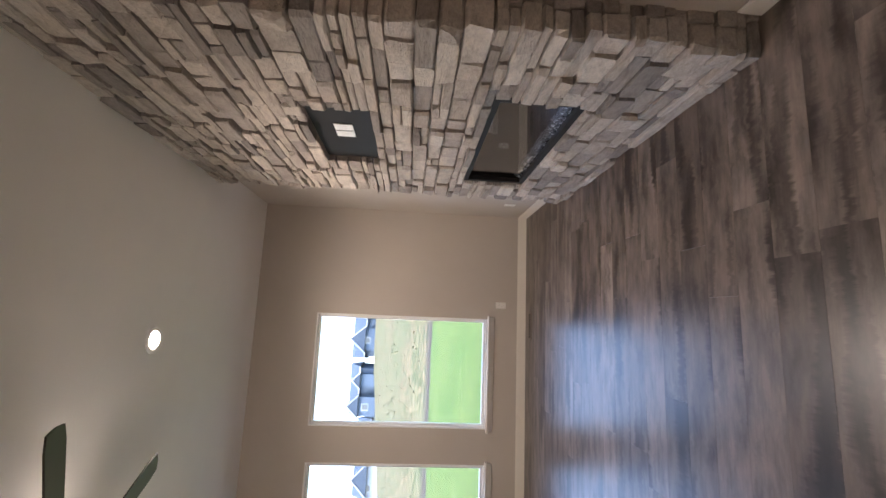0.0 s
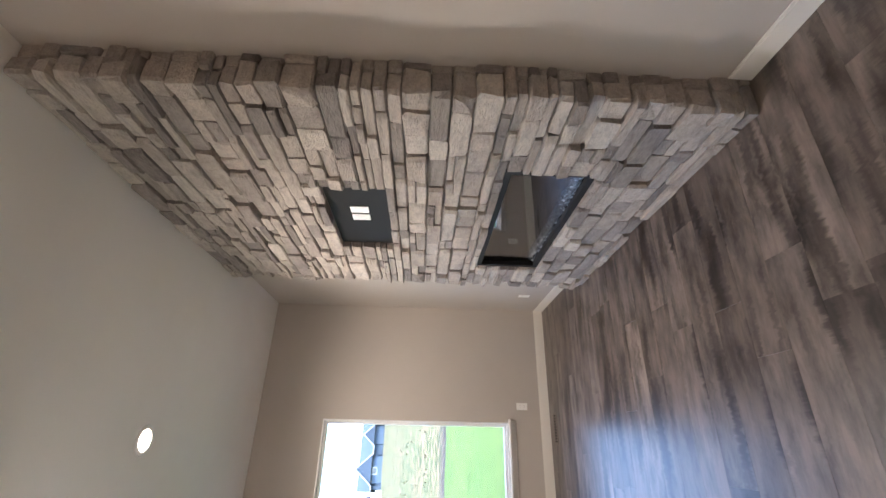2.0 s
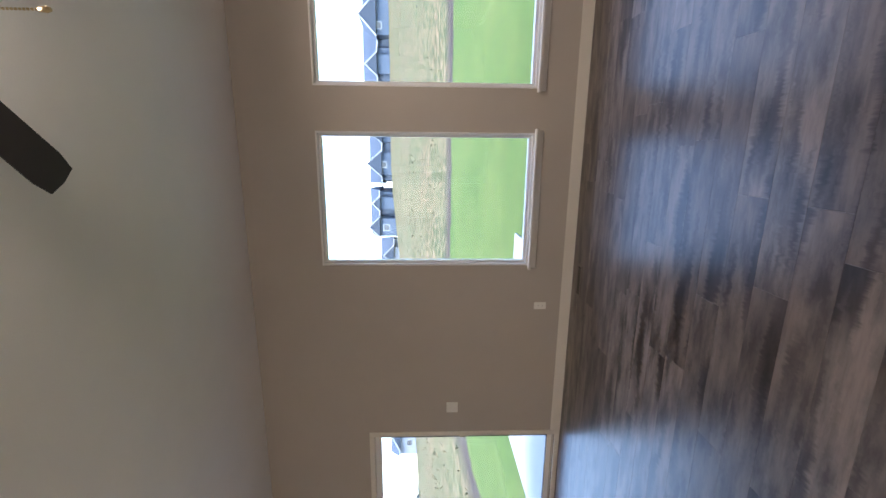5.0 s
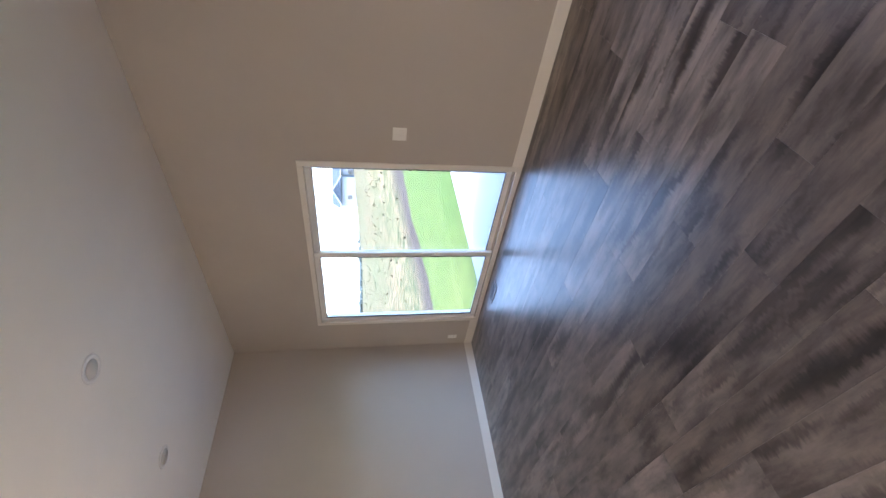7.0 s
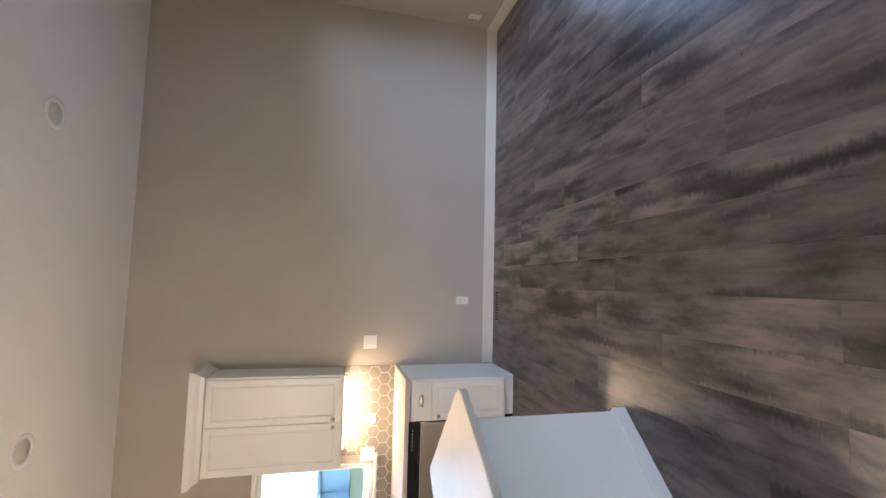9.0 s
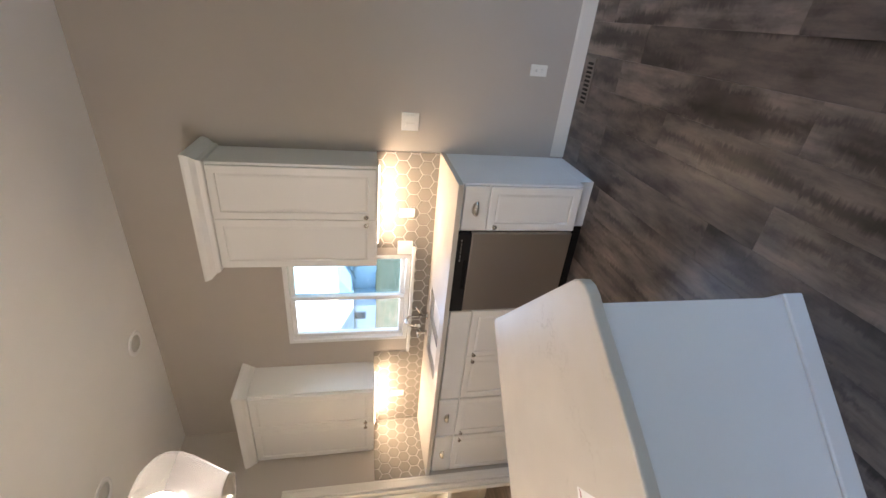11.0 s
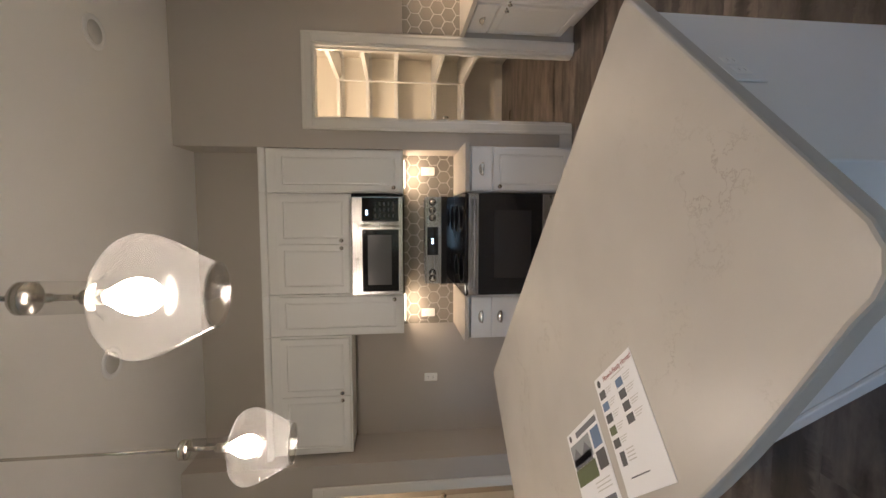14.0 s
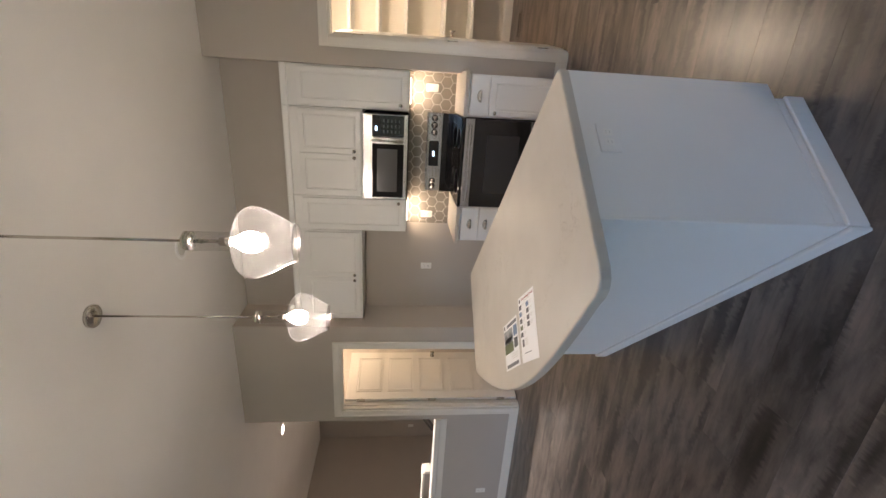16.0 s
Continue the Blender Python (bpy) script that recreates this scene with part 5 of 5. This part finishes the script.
house(24, 92, 4, 17, 12, 3.0, 4.6, M_SIDING)
house(9.5, 88, -4, 12, 11, 2.8, 4.2, M_SIDING)
house(-3, 98, 6, 12, 11, 3.2, 4.4, M_SIDING)
house(-15, 93, 0, 9, 10, 4.6, 3.2, M_SIDING)
house(-29, 96, 10, 14, 11, 2.9, 4.4, M_SIDING2)
house(44, 94, -6, 14, 11, 3.2, 4.2, M_SIDING3)
house(-62, 90, 28, 16, 10, 5.5, 3.0, M_SIDING2)
house(-50, -22, 75, 22, 12, 3.6, 2.6, M_HAZE, True, M_HAZEROOF)
house(-58, 6, 95, 16, 11, 4.2, 2.8, M_HAZE, True, M_HAZEROOF)
house(-52, -44, 60, 16, 11, 4.6, 3.0, M_HAZE, True, M_HAZEROOF)

bm = bmesh.new()
rt = random.Random(5)
for i in range(900):
    a = rt.uniform(0, 1)
    x, y = -150 + 95 * a + rt.uniform(-3, 3), 70 + 38 * a + rt.uniform(-3, 3)
    s = rt.uniform(0.2, 0.6)
    c = Vector((x, y, rise(x, y) + rt.uniform(0.0, 0.8)))
    r = bmesh.ops.create_icosphere(bm, subdivisions=1, radius=s)
    for v in r["verts"]:
        v.co = v.co * rt.uniform(0.7, 1.25) + c
tagged(new("far_tree_line", to_mesh("far_tree_line", bm, M_TREE)), "far hazy line of trees beyond the field", "trees", kind="stuff")

# ---- hexagon backsplash ----
def clip(poly, lo, hi):
    """Cuts a polygon to a rectangle."""
    for axis in (0, 1):
        for lim, sign in ((lo[axis], 1), (hi[axis], -1)):
            out = []
            for i, p in enumerate(poly):
                q = poly[(i + 1) % len(poly)]
                a, b = (p[axis] - lim) * sign, (q[axis] - lim) * sign
                if a >= 0:
                    out.append(p)
                if (a >= 0) != (b >= 0):
                    t = a / (a - b)
                    out.append((p[0] + (q[0] - p[0]) * t, p[1] + (q[1] - p[1]) * t))
            poly = out
            if len(poly) < 3:
                return []
    return poly


HEXW = 0.1
FULL = {}


def hex_tiles(owner, rects, place):
    """Pointed-top tiles on the grid of (u, z), cut at the rectangles' edges; place turns (u, depth, z) into the world."""
    pitch_z = HEXW * 0.866
    r = (HEXW - 0.0065) / math.sqrt(3)
    made = []
    for lo, hi in rects:
        for row in range(int((lo[1] - 0.914) / pitch_z) - 1, int((hi[1] - 0.914) / pitch_z) + 3):
            cz = 0.914 + row * pitch_z
            k0, k1 = int(lo[0] / HEXW) - 2, int(hi[0] / HEXW) + 2
            for k in range(k0, k1 + 1):
                cu = k * HEXW + (row % 2) * HEXW / 2
                poly = [(cu + r * math.cos(radians(30 + 60 * i)), cz + r * math.sin(radians(30 + 60 * i))) for i in range(6)]
                cut = clip(poly, lo, hi)
                if len(cut) < 3:
                    continue
                area = abs(sum(a[0] * b[1] - b[0] * a[1] for a, b in zip(cut, cut[1:] + cut[:1]))) / 2
                if area < 0.00025:
                    continue
                whole = abs(area - 1.5 * math.sqrt(3) * r * r) < 1e-7
                o = (cu, cz)
                me = FULL.get(owner.name) if whole else None
                if me is None:
                    bm = bmesh.new()
                    base = [bm.verts.new(place(u - o[0], 0.0, z - o[1])) for u, z in cut]
                    cu2, cz2 = sum(p[0] for p in cut) / len(cut), sum(p[1] for p in cut) / len(cut)
                    mid = [bm.verts.new(place(u - o[0], 0.0014, z - o[1])) for u, z in cut]
                    inn = [bm.verts.new(place(cu2 + (u - cu2) * 0.975 - o[0], 0.0024, cz2 + (z - cz2) * 0.975 - o[1])) for u, z in cut]
                    n = len(cut)
                    for i in range(n):
                        j = (i + 1) % n
                        bm.faces.new((base[i], base[j], mid[j], mid[i]))
                        bm.faces.new((mid[i], mid[j], inn[j], inn[i]))
                    bm.faces.new(inn)
                    bmesh.ops.recalc_face_normals(bm, faces=bm.faces)
                    me = to_mesh("tile", bm, M_TILE)
                    if whole:
                        FULL[owner.name] = me
                ob = new("tile", me)
                ob.parent = owner
                ob.location = Vector(place(cu, 0.004, cz)) + OFFS[owner.name]
                made.append(ob)
    return made


OFFS = {}


def backsplash(name, rects, place, base):
    """base: where (u, depth, z) = 0 lies; the thing's own origin sits there too."""
    ob = tagged(new(name), "taupe hexagon tile backsplash with pale grout", "backsplash", kind="structure")
    ob.location = base
    HOLD[ob.name] = Vector((0, 0, 0))
    OFFS[ob.name] = Vector((0, 0, 0))
    bm = bmesh.new()
    for lo, hi in rects:
        a, b = place(lo[0], 0.0, lo[1]), place(hi[0], 0.004, hi[1])
        bxm(bm, min(a[0], b[0]), max(a[0], b[0]), min(a[1], b[1]), max(a[1], b[1]), a[2], b[2])
    part("grout", bm, M_GROUT, ob)
    hex_tiles(ob, rects, place)
    return ob


backsplash("backsplash_west", [((1.21, 0.9145), (1.962, 1.3555)), ((0.155, 0.9145), (1.21, 1.044)), ((YP + 0.012, 0.9145), (0.155, 1.3555))],
           lambda u, d, z: (d, u, z), (XW, 0, 0))
backsplash("backsplash_range", [((-5.83, 0.9145), (-5.49, 1.3555)), ((-5.49, 0.9145), (-4.703, 1.3505)), ((-4.703, 0.9145), (-4.372, 1.3555))],
           lambda u, d, z: (u, d, z), (0, YR, 0))
backsplash("backsplash_pantry", [((XW + 0.012, 0.9145), (-6.70, 1.3555))], lambda u, d, z: (u, d, z), (0, YP, 0))


# ---- ledge stones of the fireplace ----
rs = random.Random(21)


def stone_mesh(i):
    """A unit block with worn edges and a rough, slightly bulged face towards -x."""
    r = random.Random(100 + i)
    bm = bmesh.new()
    bxm(bm, -0.5, 0.5, -0.5, 0.5, -0.5, 0.5)
    bmesh.ops.bevel(bm, geom=list(bm.edges), offset=0.1, segments=1, profile=0.5, affect='EDGES')
    for v in bm.verts:
        v.co += Vector((r.uniform(-0.09, 0.09), r.uniform(-0.025, 0.025), r.uniform(-0.045, 0.045)))
    f = min(bm.faces, key=lambda q: q.calc_center_median().x)
    r2 = bmesh.ops.poke(bm, faces=[f])
    for v in r2["verts"]:
        v.co += Vector((r.uniform(-0.10, 0.05), r.uniform(-0.2, 0.2), r.uniform(-0.2, 0.2)))
    return to_mesh("stone", bm, M_STONE)


STONES = [stone_mesh(i) for i in range(16)]


def stone(x0, x1, y0, y1, z0, z1):
    g = 0.0035
    ob = new("stone", rs.choice(STONES))
    ob.parent = fire
    ob.location = Vector(((x0 + x1) / 2, (y0 + y1) / 2, (z0 + z1) / 2)) - fo
    ob.scale = (x1 - x0, y1 - y0 - g, z1 - z0 - g)
    return ob


def course(z0, z1, spans):
    for s0, s1 in spans:
        y = s0
        first = abs(s0 - FY0) < 1e-6
        last_end = abs(s1 - FY1) < 1e-6
        while y < s1 - 1e-4:
            ln = rs.uniform(0.08, 0.34) if z1 - z0 < 0.085 else rs.uniform(0.1, 0.3)
            if first and y == s0:
                ln = rs.choice((rs.uniform(0.10, 0.16), rs.uniform(0.2, 0.32)))
            e = y + ln
            if s1 - e < 0.08:
                e = s1
            jut = rs.uniform(0.034, 0.066)
            if first and y == s0:
                j2 = rs.uniform(-0.012, 0.015)
                mid = XE - 0.03 + rs.uniform(-0.03, 0.03)
                stone(FX - jut, mid, y + j2, e, z0, z1)
                if rs.random() < 0.4 and z1 - z0 > 0.08:
                    zm = z0 + (z1 - z0) * rs.uniform(0.4, 0.6)
                    stone(mid, XS + 0.01, y + 0.01 + j2, y + 0.07, z0, zm)
                    stone(mid, XS + 0.01, y + j2, y + 0.07, zm, z1)
                else:
                    stone(mid, XS + 0.01, y + rs.uniform(-0.008, 0.02), y + 0.07, z0, z1)
            elif z1 - z0 > 0.085 and rs.random() < 0.3:
                zm = z0 + (z1 - z0) * rs.uniform(0.38, 0.62)
                stone(FX - jut, FX + 0.02, y, e, z0, zm)
                ym = y + (e - y) * rs.uniform(0.35, 0.65)
                if e - y > 0.24:
                    stone(FX - rs.uniform(0.028, 0.07), FX + 0.02, y, ym, zm, z1)
                    stone(FX - rs.uniform(0.028, 0.07), FX + 0.02, ym, e, zm, z1)
                else:
                    stone(FX - rs.uniform(0.028, 0.07), FX + 0.02, y, e, zm, z1)
            else:
                back = FX + 0.02 if not (last_end and e == s1) else XE + 0.01
                stone(FX - jut, back, y, e, z0, z1)
            y = e


def spans_at(z0, z1):
    out = [(FY0, FY1)]
    for h in (FB, TV):
        if z0 < h[3] - 1e-4 and z1 > h[2] + 1e-4:
            out = [(FY0, h[0]), (h[1], FY1)]
    return out


marks = [0.0, FB[2], FB[3], TV[2], TV[3], H]
for a, b in zip(marks, marks[1:]):
    z = a
    while z < b - 1e-4:
        e = z + rs.choice((0.042, 0.052, 0.065, 0.08, 0.095, 0.115))
        if b - e < 0.045:
            e = b
        course(z, e, spans_at(z, e))
        z = e

# ---- floor planks ----
rp = random.Random(3)
PW, PL = 0.182, 1.22
MESHES = {}
floor_ob = bpy.data.objects["floor"]
f_at = floor_ob.location.copy()


def plank_mesh(length, width):
    key = (round(length, 3), round(width, 3))
    if key not in MESHES:
        bm = bmesh.new()
        bxm(bm, -length / 2 + 0.0002, length / 2 - 0.0002, -width / 2 + 0.0002, width / 2 - 0.0002, -0.0068, 0.0)
        top = max(bm.faces, key=lambda f: f.calc_center_median().z)
        bmesh.ops.bevel(bm, geom=list(top.edges), offset=0.0005, segments=1, profile=0.5, affect='EDGES')
        MESHES[key] = to_mesh("plank", bm, M_PLANK)
    return MESHES[key]


rest = []
y = YN - 0.002
while y > -4.35:
    wv = min(PW, y + 4.35)
    x = XW - rp.uniform(0.1, PL - 0.1)
    x_end = 1.75 if y < -2.0 else (XS if y < 1.9 else XE)
    while x < x_end:
        a, b = max(x, XW), min(x + PL, x_end)
        if b - a > 0.02:
            if y > -0.75:
                ob = new("plank", plank_mesh(round(b - a, 2), wv))
                ob.parent = floor_ob
                ob.location = Vector(((a + b) / 2, y - wv / 2, 0)) - f_at
            else:
                rest.append((a, b, y - wv, y))
        x += PL
    y -= wv
bm = bmesh.new()
for a, b, y0, y1 in rest:
    bxm(bm, a + 0.0006, b - 0.0006, y0 + 0.0006, y1 - 0.0006, -0.0068, 0.0)
ob = new("far_planks", to_mesh("far_planks", bm, M_PLANK))
ob.parent = floor_ob
ob.location = -f_at
tagged(ob, "grey-brown vinyl planks in the side rooms", kind="stuff")
